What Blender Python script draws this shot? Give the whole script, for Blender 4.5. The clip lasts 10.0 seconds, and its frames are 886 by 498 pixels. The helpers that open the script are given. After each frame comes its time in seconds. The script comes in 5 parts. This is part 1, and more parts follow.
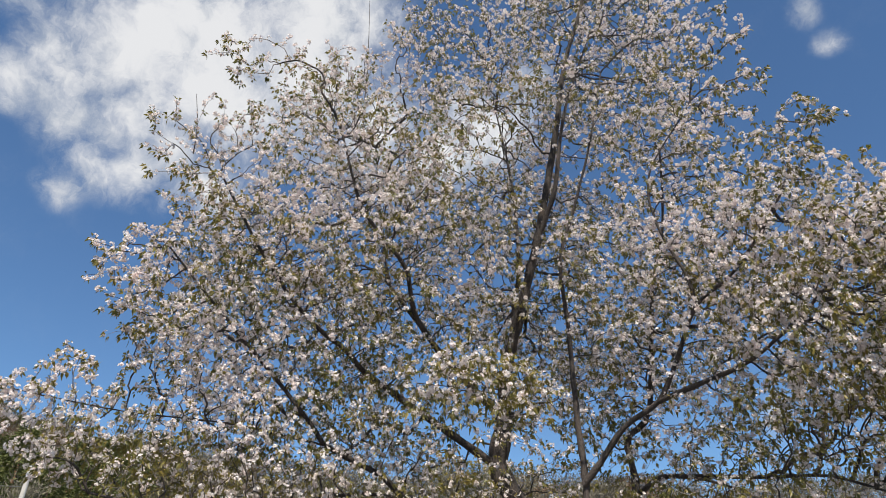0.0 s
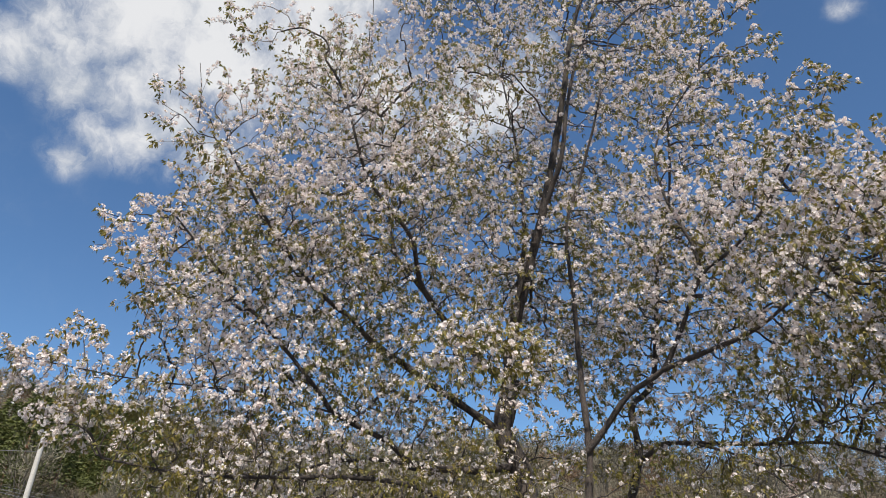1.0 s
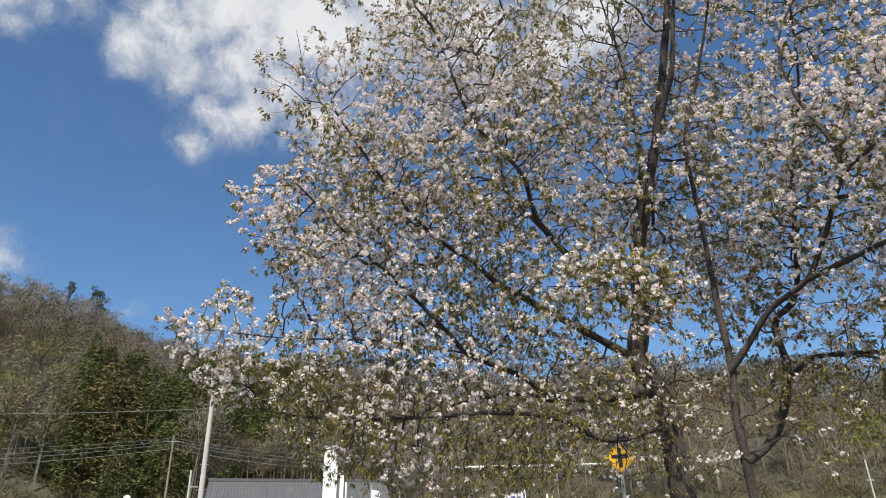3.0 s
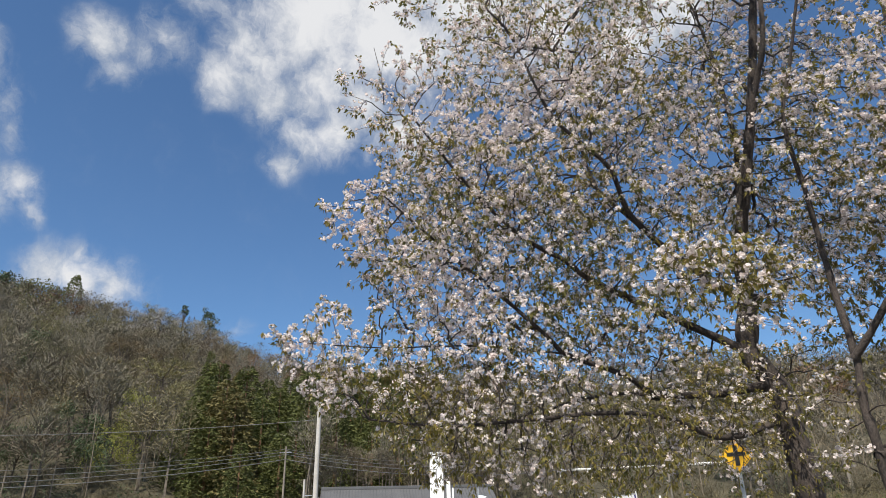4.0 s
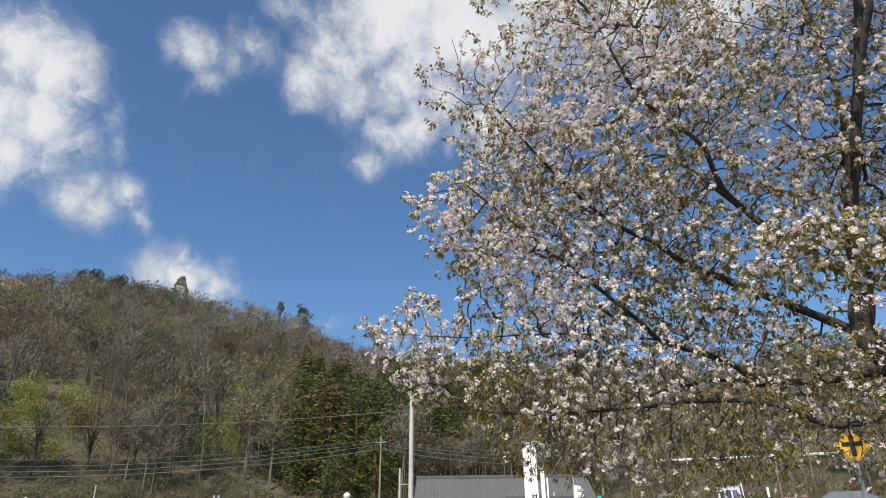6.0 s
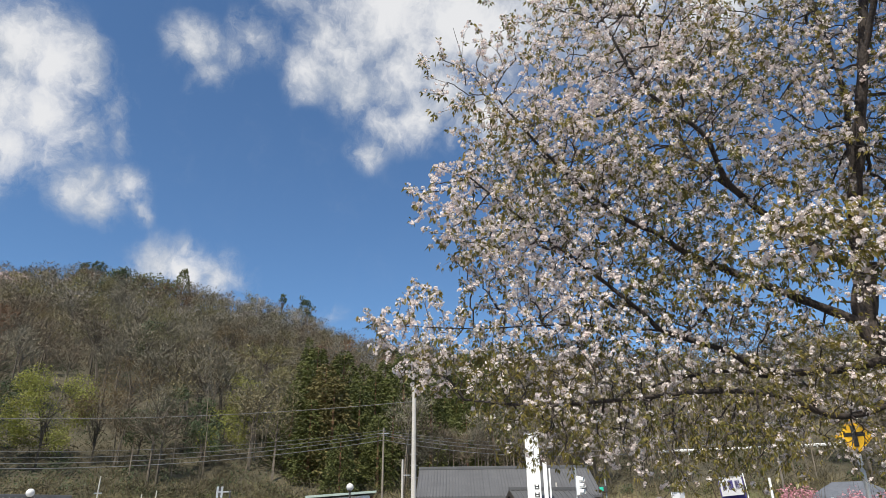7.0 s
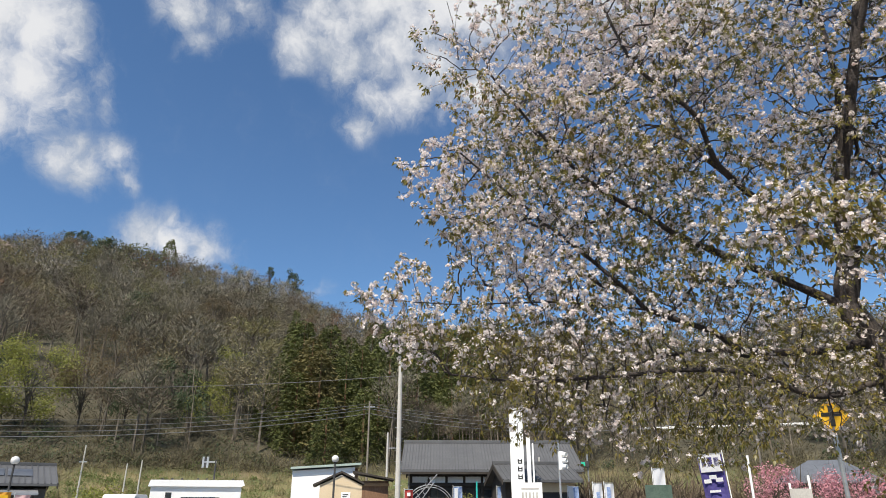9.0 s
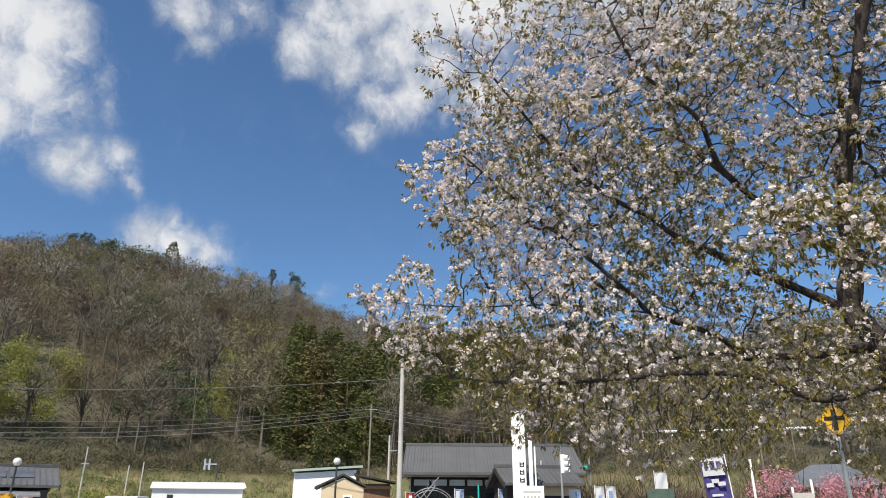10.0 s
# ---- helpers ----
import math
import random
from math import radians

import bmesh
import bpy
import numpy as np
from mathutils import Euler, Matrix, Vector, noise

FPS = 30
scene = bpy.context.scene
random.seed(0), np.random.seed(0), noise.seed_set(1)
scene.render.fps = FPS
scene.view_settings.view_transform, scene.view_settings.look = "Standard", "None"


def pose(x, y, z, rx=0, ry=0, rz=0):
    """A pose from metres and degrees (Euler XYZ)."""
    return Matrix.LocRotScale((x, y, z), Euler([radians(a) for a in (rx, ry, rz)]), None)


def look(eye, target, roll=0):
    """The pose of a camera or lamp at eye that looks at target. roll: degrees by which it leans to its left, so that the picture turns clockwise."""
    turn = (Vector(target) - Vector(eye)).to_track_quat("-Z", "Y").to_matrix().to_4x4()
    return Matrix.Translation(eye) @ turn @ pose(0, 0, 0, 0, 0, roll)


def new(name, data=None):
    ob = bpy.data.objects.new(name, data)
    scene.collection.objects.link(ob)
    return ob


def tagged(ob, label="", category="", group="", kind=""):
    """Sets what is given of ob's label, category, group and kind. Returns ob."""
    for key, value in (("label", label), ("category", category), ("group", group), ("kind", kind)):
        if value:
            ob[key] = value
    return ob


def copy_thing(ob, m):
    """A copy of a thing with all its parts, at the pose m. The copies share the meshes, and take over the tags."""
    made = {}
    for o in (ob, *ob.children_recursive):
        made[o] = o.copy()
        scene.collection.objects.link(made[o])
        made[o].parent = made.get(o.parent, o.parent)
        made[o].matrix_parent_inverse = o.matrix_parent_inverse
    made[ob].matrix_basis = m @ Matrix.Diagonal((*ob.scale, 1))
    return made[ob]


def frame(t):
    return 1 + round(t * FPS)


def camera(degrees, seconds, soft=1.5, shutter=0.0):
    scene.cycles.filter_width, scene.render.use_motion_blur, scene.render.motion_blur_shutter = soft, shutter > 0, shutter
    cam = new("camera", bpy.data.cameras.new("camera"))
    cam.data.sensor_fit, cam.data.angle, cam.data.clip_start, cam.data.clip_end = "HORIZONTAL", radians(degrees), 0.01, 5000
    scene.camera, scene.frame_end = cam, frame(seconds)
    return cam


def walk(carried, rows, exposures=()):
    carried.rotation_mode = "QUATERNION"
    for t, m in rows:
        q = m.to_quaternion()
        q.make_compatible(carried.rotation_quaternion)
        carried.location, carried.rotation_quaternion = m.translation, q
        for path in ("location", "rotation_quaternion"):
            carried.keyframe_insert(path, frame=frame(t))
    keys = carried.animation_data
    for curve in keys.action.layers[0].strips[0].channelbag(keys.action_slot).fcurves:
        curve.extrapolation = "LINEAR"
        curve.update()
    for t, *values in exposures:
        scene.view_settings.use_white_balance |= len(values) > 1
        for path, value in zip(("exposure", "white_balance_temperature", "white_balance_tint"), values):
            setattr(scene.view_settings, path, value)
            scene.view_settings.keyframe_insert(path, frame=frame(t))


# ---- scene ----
cam = camera(68.2, 10.0, soft=0.7)

EYE = 1.6


def aim(t, yaw, pitch, roll, x, y, z):
    """A camera row: yaw to the left from +y, pitch up, in degrees, and the eye's small sway."""
    turn = pose(0, 0, 0, 0, 0, yaw) @ pose(0, 0, 0, 90 + pitch) @ pose(0, 0, 0, 0, 0, roll)
    return t, Matrix.Translation((x, y, EYE + z)) @ turn


walk(cam, [
    aim(0, -27.78, 31.98, 0.41, 0.024, -0.002, 0.007),
    aim(0.5, -27.43, 30.44, 0.35, 0.021, -0.006, 0.008),
    aim(1, -27.24, 29.28, 0.64, 0.017, -0.011, 0.008),
    aim(1.5, -27.28, 28.05, 0.25, 0.014, -0.015, 0.007),
    aim(1.8, -27.32, 27.21, -0.31, 0.012, -0.016, 0.007),
    aim(2, -27.09, 25.98, -0.74, 0.011, -0.017, 0.007),
    aim(2.2, -25.67, 25.12, -0.89, 0.010, -0.017, 0.007),
    aim(2.4, -23.29, 24.41, -0.78, 0.009, -0.018, 0.007),
    aim(2.5, -22.18, 24.14, -0.82, 0.009, -0.018, 0.007),
    aim(2.7, -19.49, 23.78, -0.90, 0.008, -0.017, 0.007),
    aim(3.8, -9.12, 24.64, -1.68, 0.006, -0.017, 0.006),
    aim(4, -7.44, 24.59, -1.73, 0.004, -0.015, 0.006),
    aim(4.5, -4.42, 24.36, -1.55, 0.001, -0.011, 0.004),
    aim(5, -2.00, 24.01, -1.27, -0.002, -0.005, 0.002),
    aim(5.5, -0.59, 24.05, -1.06, -0.005, 0.002, 0.001),
    aim(6, 0.69, 23.93, -0.58, -0.008, 0.008, -0.001),
    aim(6.2, 1.15, 23.79, -0.50, -0.010, 0.012, -0.002),
    aim(7.3, 0.55, 22.92, -0.76, -0.011, 0.018, -0.004),
    aim(7.5, 0.19, 22.67, -0.70, -0.010, 0.019, -0.005),
    aim(8, -0.09, 22.15, -0.49, -0.010, 0.019, -0.006),
    aim(8.5, -0.23, 21.60, -0.12, -0.011, 0.018, -0.008),
    aim(9, -0.18, 21.13, 0.07, -0.014, 0.017, -0.010),
    aim(9.5, 0.05, 20.94, 0.26, -0.017, 0.014, -0.013),
    aim(10, 0.02, 21.37, 0.28, -0.021, 0.010, -0.015),
])

# ---- sky, sun ----
SUN_AZ, SUN_EL = -156.0, 54.0   # degrees from +y to the right; height


def heading(yaw, elev):
    a, e = radians(yaw), radians(elev)
    return Vector((-math.sin(a) * math.cos(e), math.cos(a) * math.cos(e), math.sin(e)))


class Nodes:
    """Short hand for building a node tree."""

    def __init__(self, tree):
        self.tree = tree
        tree.nodes.clear()

    def add(self, kind, ins=None, **props):
        n = self.tree.nodes.new(kind)
        if "operation" in props:
            n.operation = props["operation"]
        if "use_clamp" in props:
            n.use_clamp = props["use_clamp"]
        if "data_type" in props:
            n.data_type, n.blend_type = props["data_type"], props["blend_type"]
        for k, v in (ins or {}).items():
            if isinstance(v, bpy.types.NodeSocket):
                self.tree.links.new(v, n.inputs[k])
            else:
                n.inputs[k].default_value = v
        return n

    def math(self, op, a, b=0.0, c=0.0, clamp=False):
        return self.add("ShaderNodeMath", {0: a, 1: b, 2: c}, operation=op, use_clamp=clamp).outputs[0]

    def vec(self, op, a, b=(0, 0, 0)):
        n = self.add("ShaderNodeVectorMath", {0: a, 1: b}, operation=op)
        return n.outputs["Value"] if op in ("DISTANCE", "LENGTH", "DOT_PRODUCT") else n.outputs[0]

    def scaled(self, a, f):
        return self.add("ShaderNodeVectorMath", {0: a, "Scale": f}, operation="SCALE").outputs[0]

    def noise(self, v, scale, detail=4.0, rough=0.55, color=False):
        n = self.add("ShaderNodeTexNoise", {"Vector": v, "Scale": scale, "Detail": detail, "Roughness": rough})
        return n.outputs["Color" if color else "Fac"]

    def span(self, v, a, b, c=0.0, d=1.0, smooth=True):
        n = self.add("ShaderNodeMapRange", {"Value": v, "From Min": a, "From Max": b, "To Min": c, "To Max": d})
        n.interpolation_type = "SMOOTHSTEP" if smooth else "LINEAR"
        return n.outputs[0]

    def mix(self, f, a, b, blend="MIX"):
        n = self.add("ShaderNodeMix", {0: f, 6: a, 7: b}, data_type="RGBA", blend_type=blend)
        return n.outputs[2]


def rgb(c):
    return (*c, 1.0)


SKY_POWER = 0.096
world = bpy.data.worlds.new("sky")
scene.world = world
world.use_nodes = True
w = Nodes(world.node_tree)
way = w.add("ShaderNodeTexCoord").outputs["Generated"]
sky = w.add("ShaderNodeTexSky")
sky.sky_type, sky.sun_disc = "NISHITA", False
sky.sun_elevation, sky.sun_rotation = radians(SUN_EL), radians(SUN_AZ)
sky.altitude, sky.air_density, sky.dust_density, sky.ozone_density = 300.0, 1.0, 0.2, 2.6
sky_color = w.mix(1.0, sky.outputs[0], rgb((0.80, 1.01, 1.15)), "MULTIPLY")
# Cumulus: soft heaps (heading, height, half width in degrees, fullness) torn by noise.
warp = w.vec("SUBTRACT", w.noise(way, 9.0, 4.0, 0.6, True), (0.5, 0.5, 0.5))
bent = w.vec("ADD", way, w.scaled(warp, 0.055))
heaps = [(40, 33.6, 3.2, 1), (36.9, 33.4, 2.6, 1), (39.7, 29.9, 3.2, 1), (36.8, 30, 2.9, 1), (34.5, 32.8, 1.9, 0.8), (38.6, 27.3, 2.5, 1),
         (31.8, 31.3, 1.8, 0.66), (31.2, 29.7, 1.4, 0.55), (43, 30.4, 4.3, 1), (42.3, 25.7, 3.5, 0.9)]
heaps += [(33.9, 24.8, 1.5, 0.74), (31.6, 24.4, 1.8, 0.74), (29.5, 26, 1.5, 0.72), (28.4, 24.2, 1.1, 0.62), (32.9, 26.2, 1.3, 0.5),
          (26.3, 38, 1.8, 0.9), (24.8, 36.2, 1.5, 0.8), (20.8, 39.5, 1.9, 0.8), (22.5, 38.1, 1.4, 0.7),
          (26.3, 20.2, 1.8, 0.85), (24, 19.8, 2.1, 0.95), (21.2, 19.9, 1.9, 0.85), (22.5, 22.1, 0.8, 0.45), (19.2, 19.4, 1.4, 0.65)]
heaps += [(11.1, 17.3, 1.1, 0.6), (12.3, 40.2, 2.6, 0.85), (15.1, 37.6, 1.9, 0.85), (14.7, 40.4, 1.9, 0.55), (9.6, 36.9, 2.5, 0.8), (12.6, 37.8, 2.0, 0.75),
          (17.5, 42.7, 2.3, 0.5), (6.7, 34.2, 2.1, 0.8), (8.4, 32.0, 1.5, 0.7), (3.6, 35, 2.6, 0.9), (6.4, 37.2, 2.6, 0.9)]
heaps += [(6.3, 43.7, 4.8, 1), (-1.5, 47, 5.4, 1), (-11.4, 49.8, 5.1, 1), (-17.6, 51, 2.8, 0.8), (5.2, 38.6, 2.6, 0.9), (0.7, 36.6, 2.5, 0.9),
          (-3.2, 41.8, 5.1, 1), (-12.5, 45, 5.2, 1), (-19.6, 42, 4.8, 1), (-28.1, 40.9, 4.4, 0.9), (-34, 42.2, 3.4, 0.9), (-37.6, 45.7, 1.9, 0.6), (-3.2, 34.3, 2.8, 0.85)]
heaps += [(-67.6, 44.9, 1.0, 0.6), (-68.9, 41.9, 1.0, 0.6), (-55.8, 16, 1.6, 0.65), (75, 30, 14, 0.9), (115, 45, 16, 0.9), (-120, 30, 16, 0.9), (180, 25, 14, 0.8)]
bulk = None
for yaw, elev, half, full in heaps:
    d = w.vec("DISTANCE", bent, heading(yaw, elev))
    one = w.math("MULTIPLY", w.math("MULTIPLY_ADD", d, -1.0 / (1.95 * radians(half)), 1.0, clamp=True), full)
    bulk = one if bulk is None else w.math("SMOOTH_MAX", bulk, one, 0.14)
swirl = w.vec("SUBTRACT", w.noise(bent, 26.0, 5.0, 0.65, True), (0.5, 0.5, 0.5))
fine = w.noise(w.vec("MULTIPLY", w.vec("ADD", bent, w.scaled(swirl, 0.04)), (1.15, 0.85, 0.78)), 15.0, 9.0, 0.64)
haze = w.noise(w.vec("ADD", bent, w.scaled(swirl, 0.02)), 6.5, 6.0, 0.6)
ragged = w.math("ADD", w.math("MULTIPLY_ADD", fine, 1.5, -0.78), w.math("MULTIPLY_ADD", haze, 0.9, -0.45))
torn = w.math("ADD", w.math("MULTIPLY", bulk, 1.12), w.math("MULTIPLY", ragged, w.math("MULTIPLY", bulk, 2.6, clamp=True)))
cover = w.span(torn, 0.10, 1.0)
billow = w.noise(w.vec("ADD", way, w.scaled(warp, 0.06)), 9.0, 6.0, 0.55)
shade = w.span(w.math("ADD", torn, w.math("MULTIPLY_ADD", billow, 2.6, -1.3)), 0.2, 1.0)
cloud = w.mix(shade, rgb((4.3, 4.65, 5.2)), rgb((6.7, 6.75, 6.9)))
w.add("ShaderNodeOutputWorld", {0: w.add("ShaderNodeBackground", {
    "Color": w.mix(cover, sky_color, cloud), "Strength": SKY_POWER}).outputs[0]})

sun = new("sun", bpy.data.lights.new("sun", "SUN"))
sun.data.energy, sun.data.angle, sun.data.color = 5.0, radians(0.55), (1.0, 0.92, 0.785)
sun.matrix_world = look(heading(-SUN_AZ, SUN_EL) * 50, (0, 0, 0))
scene.view_settings.exposure = 0.32

# ---- materials ----


def surface(name, a, b, scale=3.0, fine=40.0, rough=0.8, bump=0.0, metal=0.0, light=0.0, island=0.0, random_tint=0.0, stretch=(1, 1, 1), spec=0.5):
    """A matte or glossy surface of two colours mixed by noise at two scales. light: the share that shines through (petals, leaves);
    island, random_tint: how much single pieces differ."""
    m = bpy.data.materials.new(name)
    m.use_nodes = True
    n = Nodes(m.node_tree)
    at = n.add("ShaderNodeMapping", {"Vector": n.add("ShaderNodeTexCoord").outputs["Object"], "Scale": stretch}).outputs[0]
    big, small = n.noise(at, scale, 4.0), n.noise(at, fine, 3.0, 0.6)
    f = n.span(n.math("MULTIPLY_ADD", small, 0.45, n.math("MULTIPLY", big, 0.55)), 0.36, 0.64)
    if island:
        f = n.math("ADD", n.math("MULTIPLY", f, 1 - island), n.math("MULTIPLY", n.add("ShaderNodeNewGeometry").outputs["Random Per Island"], island))
    if random_tint:
        f = n.math("ADD", n.math("MULTIPLY", f, 1 - random_tint), n.math("MULTIPLY", n.add("ShaderNodeObjectInfo").outputs["Random"], random_tint))
    color = n.mix(f, rgb(a), rgb(b))
    ins = {"Base Color": color, "Roughness": rough, "Metallic": metal, "Specular IOR Level": spec}
    if bump:
        ins["Normal"] = n.add("ShaderNodeBump", {"Height": n.math("ADD", small, big), "Strength": min(1.0, bump), "Distance": 0.02}).outputs[0]
    shader = n.add("ShaderNodeBsdfPrincipled", ins).outputs[0]
    if light:
        thin = n.add("ShaderNodeBsdfTranslucent", {"Color": color}).outputs[0]
        shader = n.add("ShaderNodeMixShader", {0: light, 1: shader, 2: thin}).outputs[0]
    n.add("ShaderNodeOutputMaterial", {0: shader})
    return m


bark = surface("cherry_bark", (0.024, 0.019, 0.017), (0.085, 0.068, 0.06), 5, 60, 0.85, 0.8, stretch=(1, 1, 0.5))
twig_bark = surface("twig_bark", (0.10, 0.083, 0.074), (0.27, 0.235, 0.21), 6, 80, 0.75, 0.3)
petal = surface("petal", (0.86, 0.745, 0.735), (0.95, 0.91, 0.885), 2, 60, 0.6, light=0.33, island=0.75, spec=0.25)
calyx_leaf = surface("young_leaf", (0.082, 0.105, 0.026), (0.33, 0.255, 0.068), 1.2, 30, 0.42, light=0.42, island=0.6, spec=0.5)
twig_grey = surface("bare_twigs_grey", (0.108, 0.096, 0.070), (0.225, 0.202, 0.152), 0.16, 2, 0.9, island=0.25)
twig_ash = surface("bare_twigs_ash", (0.17, 0.155, 0.13), (0.32, 0.295, 0.25), 0.16, 2, 0.9, island=0.25)
twig_umber = surface("bare_twigs_umber", (0.092, 0.073, 0.050), (0.18, 0.145, 0.102), 0.16, 2, 0.9, island=0.25)
twig_olive = surface("budding_twigs_olive", (0.125, 0.108, 0.06), (0.24, 0.208, 0.12), 0.16, 2, 0.9, light=0.15, island=0.25)
twig_moss = surface("budding_twigs_moss", (0.14, 0.132, 0.055), (0.27, 0.245, 0.11), 0.16, 2, 0.85, light=0.2, island=0.3)
twig_rust = surface("budding_twigs_rust", (0.125, 0.074, 0.045), (0.24, 0.15, 0.095), 0.16, 2, 0.9, light=0.2, island=0.25)
twig_pale = surface("bare_twigs_pale", (0.24, 0.215, 0.185), (0.40, 0.37, 0.33), 0.05, 2, 0.85, island=0.5)
spring_green = surface("spring_leaves", (0.18, 0.20, 0.035), (0.31, 0.31, 0.075), 0.3, 4, 0.6, light=0.35, island=0.6)
dark_leaf = surface("evergreen_leaves", (0.028, 0.05, 0.018), (0.07, 0.095, 0.035), 0.3, 4, 0.6, light=0.1, island=0.6)
cedar_green = surface("cedar_needles", (0.045, 0.060, 0.014), (0.150, 0.162, 0.042), 13, 60, 0.75, light=0.15, island=0.12, random_tint=0.22)
cedar_rust = surface("cedar_needles_rust", (0.075, 0.066, 0.02), (0.175, 0.15, 0.05), 13, 60, 0.75, light=0.15, island=0.15)
pink_bloom = surface("pink_blossom", (0.50, 0.19, 0.235), (0.72, 0.42, 0.45), 0.5, 6, 0.7, light=0.3, island=0.7)
pale_bloom = surface("pale_pink_blossom", (0.55, 0.42, 0.38), (0.75, 0.62, 0.58), 0.1, 3, 0.8, light=0.3, island=0.6)
pole_grey = surface("weathered_concrete", (0.42, 0.40, 0.37), (0.56, 0.54, 0.50), 1.5, 30, 0.8, 0.2)
pole_wood = surface("grey_wood", (0.16, 0.14, 0.12), (0.27, 0.24, 0.20), 2, 30, 0.9, 0.3, stretch=(1, 1, 0.2))
white_paint = surface("white_paint", (0.86, 0.86, 0.85), (0.91, 0.91, 0.90), 0.8, 15, 0.55, 0.05)
dark_trim = surface("dark_timber", (0.028, 0.022, 0.018), (0.06, 0.05, 0.04), 1.5, 25, 0.75, 0.2)
roof_tile = surface("grey_roof_tile", (0.062, 0.063, 0.066), (0.115, 0.117, 0.122), 1.2, 15, 0.6, 0.2, random_tint=0.5)
beige_wall = surface("beige_stucco", (0.60, 0.48, 0.32), (0.70, 0.57, 0.39), 1, 30, 0.9, 0.2)
brown_wood = surface("brown_boards", (0.14, 0.075, 0.04), (0.25, 0.14, 0.08), 1.5, 20, 0.8, 0.2, stretch=(1, 1, 0.3))
grey_wall = surface("grey_siding", (0.11, 0.105, 0.10), (0.18, 0.17, 0.16), 0.8, 20, 0.75, 0.1)
steel = surface("galvanised_steel", (0.42, 0.43, 0.44), (0.56, 0.57, 0.58), 2, 40, 0.42, 0.05, metal=0.7)
dark_metal = surface("dark_metal", (0.03, 0.03, 0.032), (0.07, 0.068, 0.065), 2, 40, 0.5)
cable_black = surface("cable_sheath", (0.10, 0.10, 0.105), (0.17, 0.17, 0.175), 1, 20, 0.5)
sign_yellow = surface("sign_yellow", (0.78, 0.42, 0.012), (0.86, 0.50, 0.02), 3, 40, 0.45)
sign_black = surface("sign_black", (0.012, 0.012, 0.012), (0.03, 0.03, 0.03), 3, 40, 0.5)
teal_paint = surface("teal_paint", (0.015, 0.34, 0.30), (0.03, 0.44, 0.39), 2, 30, 0.5)
cloth_white = surface("banner_white", (0.72, 0.73, 0.76), (0.84, 0.84, 0.85), 2, 20, 0.85, light=0.3)
cloth_blue = surface("banner_blue", (0.20, 0.30, 0.55), (0.42, 0.52, 0.74), 3, 12, 0.85, light=0.3)
cloth_purple = surface("banner_purple", (0.055, 0.045, 0.20), (0.11, 0.09, 0.30), 2, 15, 0.85, light=0.2)
cloth_orange = surface("banner_orange", (0.75, 0.33, 0.03), (0.85, 0.45, 0.08), 2, 15, 0.85, light=0.25)
cloth_pink = surface("banner_pink", (0.75, 0.42, 0.42), (0.84, 0.60, 0.58), 2, 15, 0.85, light=0.25)
cloth_red = surface("banner_red", (0.32, 0.035, 0.035), (0.46, 0.07, 0.06), 2, 15, 0.85, light=0.2)
green_board = surface("green_board", (0.05, 0.085, 0.065), (0.085, 0.13, 0.10), 2, 20, 0.6)
globe_white = surface("opal_globe", (0.80, 0.80, 0.79), (0.86, 0.86, 0.85), 2, 20, 0.25, light=0.2)
car_white = surface("car_white", (0.75, 0.75, 0.75), (0.80, 0.80, 0.80), 0.5, 10, 0.25)
car_dark = surface("car_dark", (0.015, 0.016, 0.02), (0.03, 0.032, 0.038), 0.5, 10, 0.2)
window_glass = surface("dark_glass", (0.02, 0.025, 0.03), (0.05, 0.06, 0.07), 0.5, 5, 0.08)
rubber = surface("rubber", (0.015, 0.015, 0.015), (0.03, 0.03, 0.03), 5, 50, 0.9)
panel_blue = surface("solar_panel", (0.06, 0.065, 0.075), (0.11, 0.115, 0.125), 0.8, 8, 0.3)
signal_green = surface("signal_green", (0.02, 0.45, 0.28), (0.04, 0.60, 0.40), 5, 30, 0.3)

# ---- building helpers ----


def mesh_of(name, verts, faces, material):
    me = bpy.data.meshes.new(name)
    me.from_pydata(np.asarray(verts, float).tolist() if isinstance(verts, np.ndarray) else verts, [],
                   faces.tolist() if isinstance(faces, np.ndarray) else faces)
    me.materials.append(material)
    me.update()
    return me


def part(name, bm, material, parent=None, label="", smooth=False):
    """One mesh object, under a thing or a part."""
    if isinstance(bm, bpy.types.Mesh):
        me = bm
    else:
        me = bpy.data.meshes.new(name)
        bm.normal_update()
        bm.to_mesh(me)
        bm.free()
        me.materials.append(material)
    if smooth:
        me.polygons.foreach_set("use_smooth", [True] * len(me.polygons))
    ob = new(name, me)
    ob.parent = parent
    return tagged(ob, label)


def thing(name, label, category, m=None, group="", kind=""):
    ob = tagged(new(name), label, category, group, kind)
    ob.empty_display_size = 0.3
    if m is not None:
        ob.matrix_world = m
    return ob


def box_into(bm, x0, x1, y0, y1, z0, z1, bevel=0.0):
    made = bmesh.ops.create_cube(bm, size=1.0, matrix=Matrix.LocRotScale(
        ((x0 + x1) / 2, (y0 + y1) / 2, (z0 + z1) / 2), None, (x1 - x0, y1 - y0, z1 - z0)))
    if bevel:
        edges = {e for v in made["verts"] for e in v.link_edges}
        bmesh.ops.bevel(bm, geom=list(edges), offset=bevel, segments=2, profile=0.7, affect="EDGES")
    return bm


def box(x0, x1, y0, y1, z0, z1, bevel=0.0):
    return box_into(bmesh.new(), x0, x1, y0, y1, z0, z1, bevel)


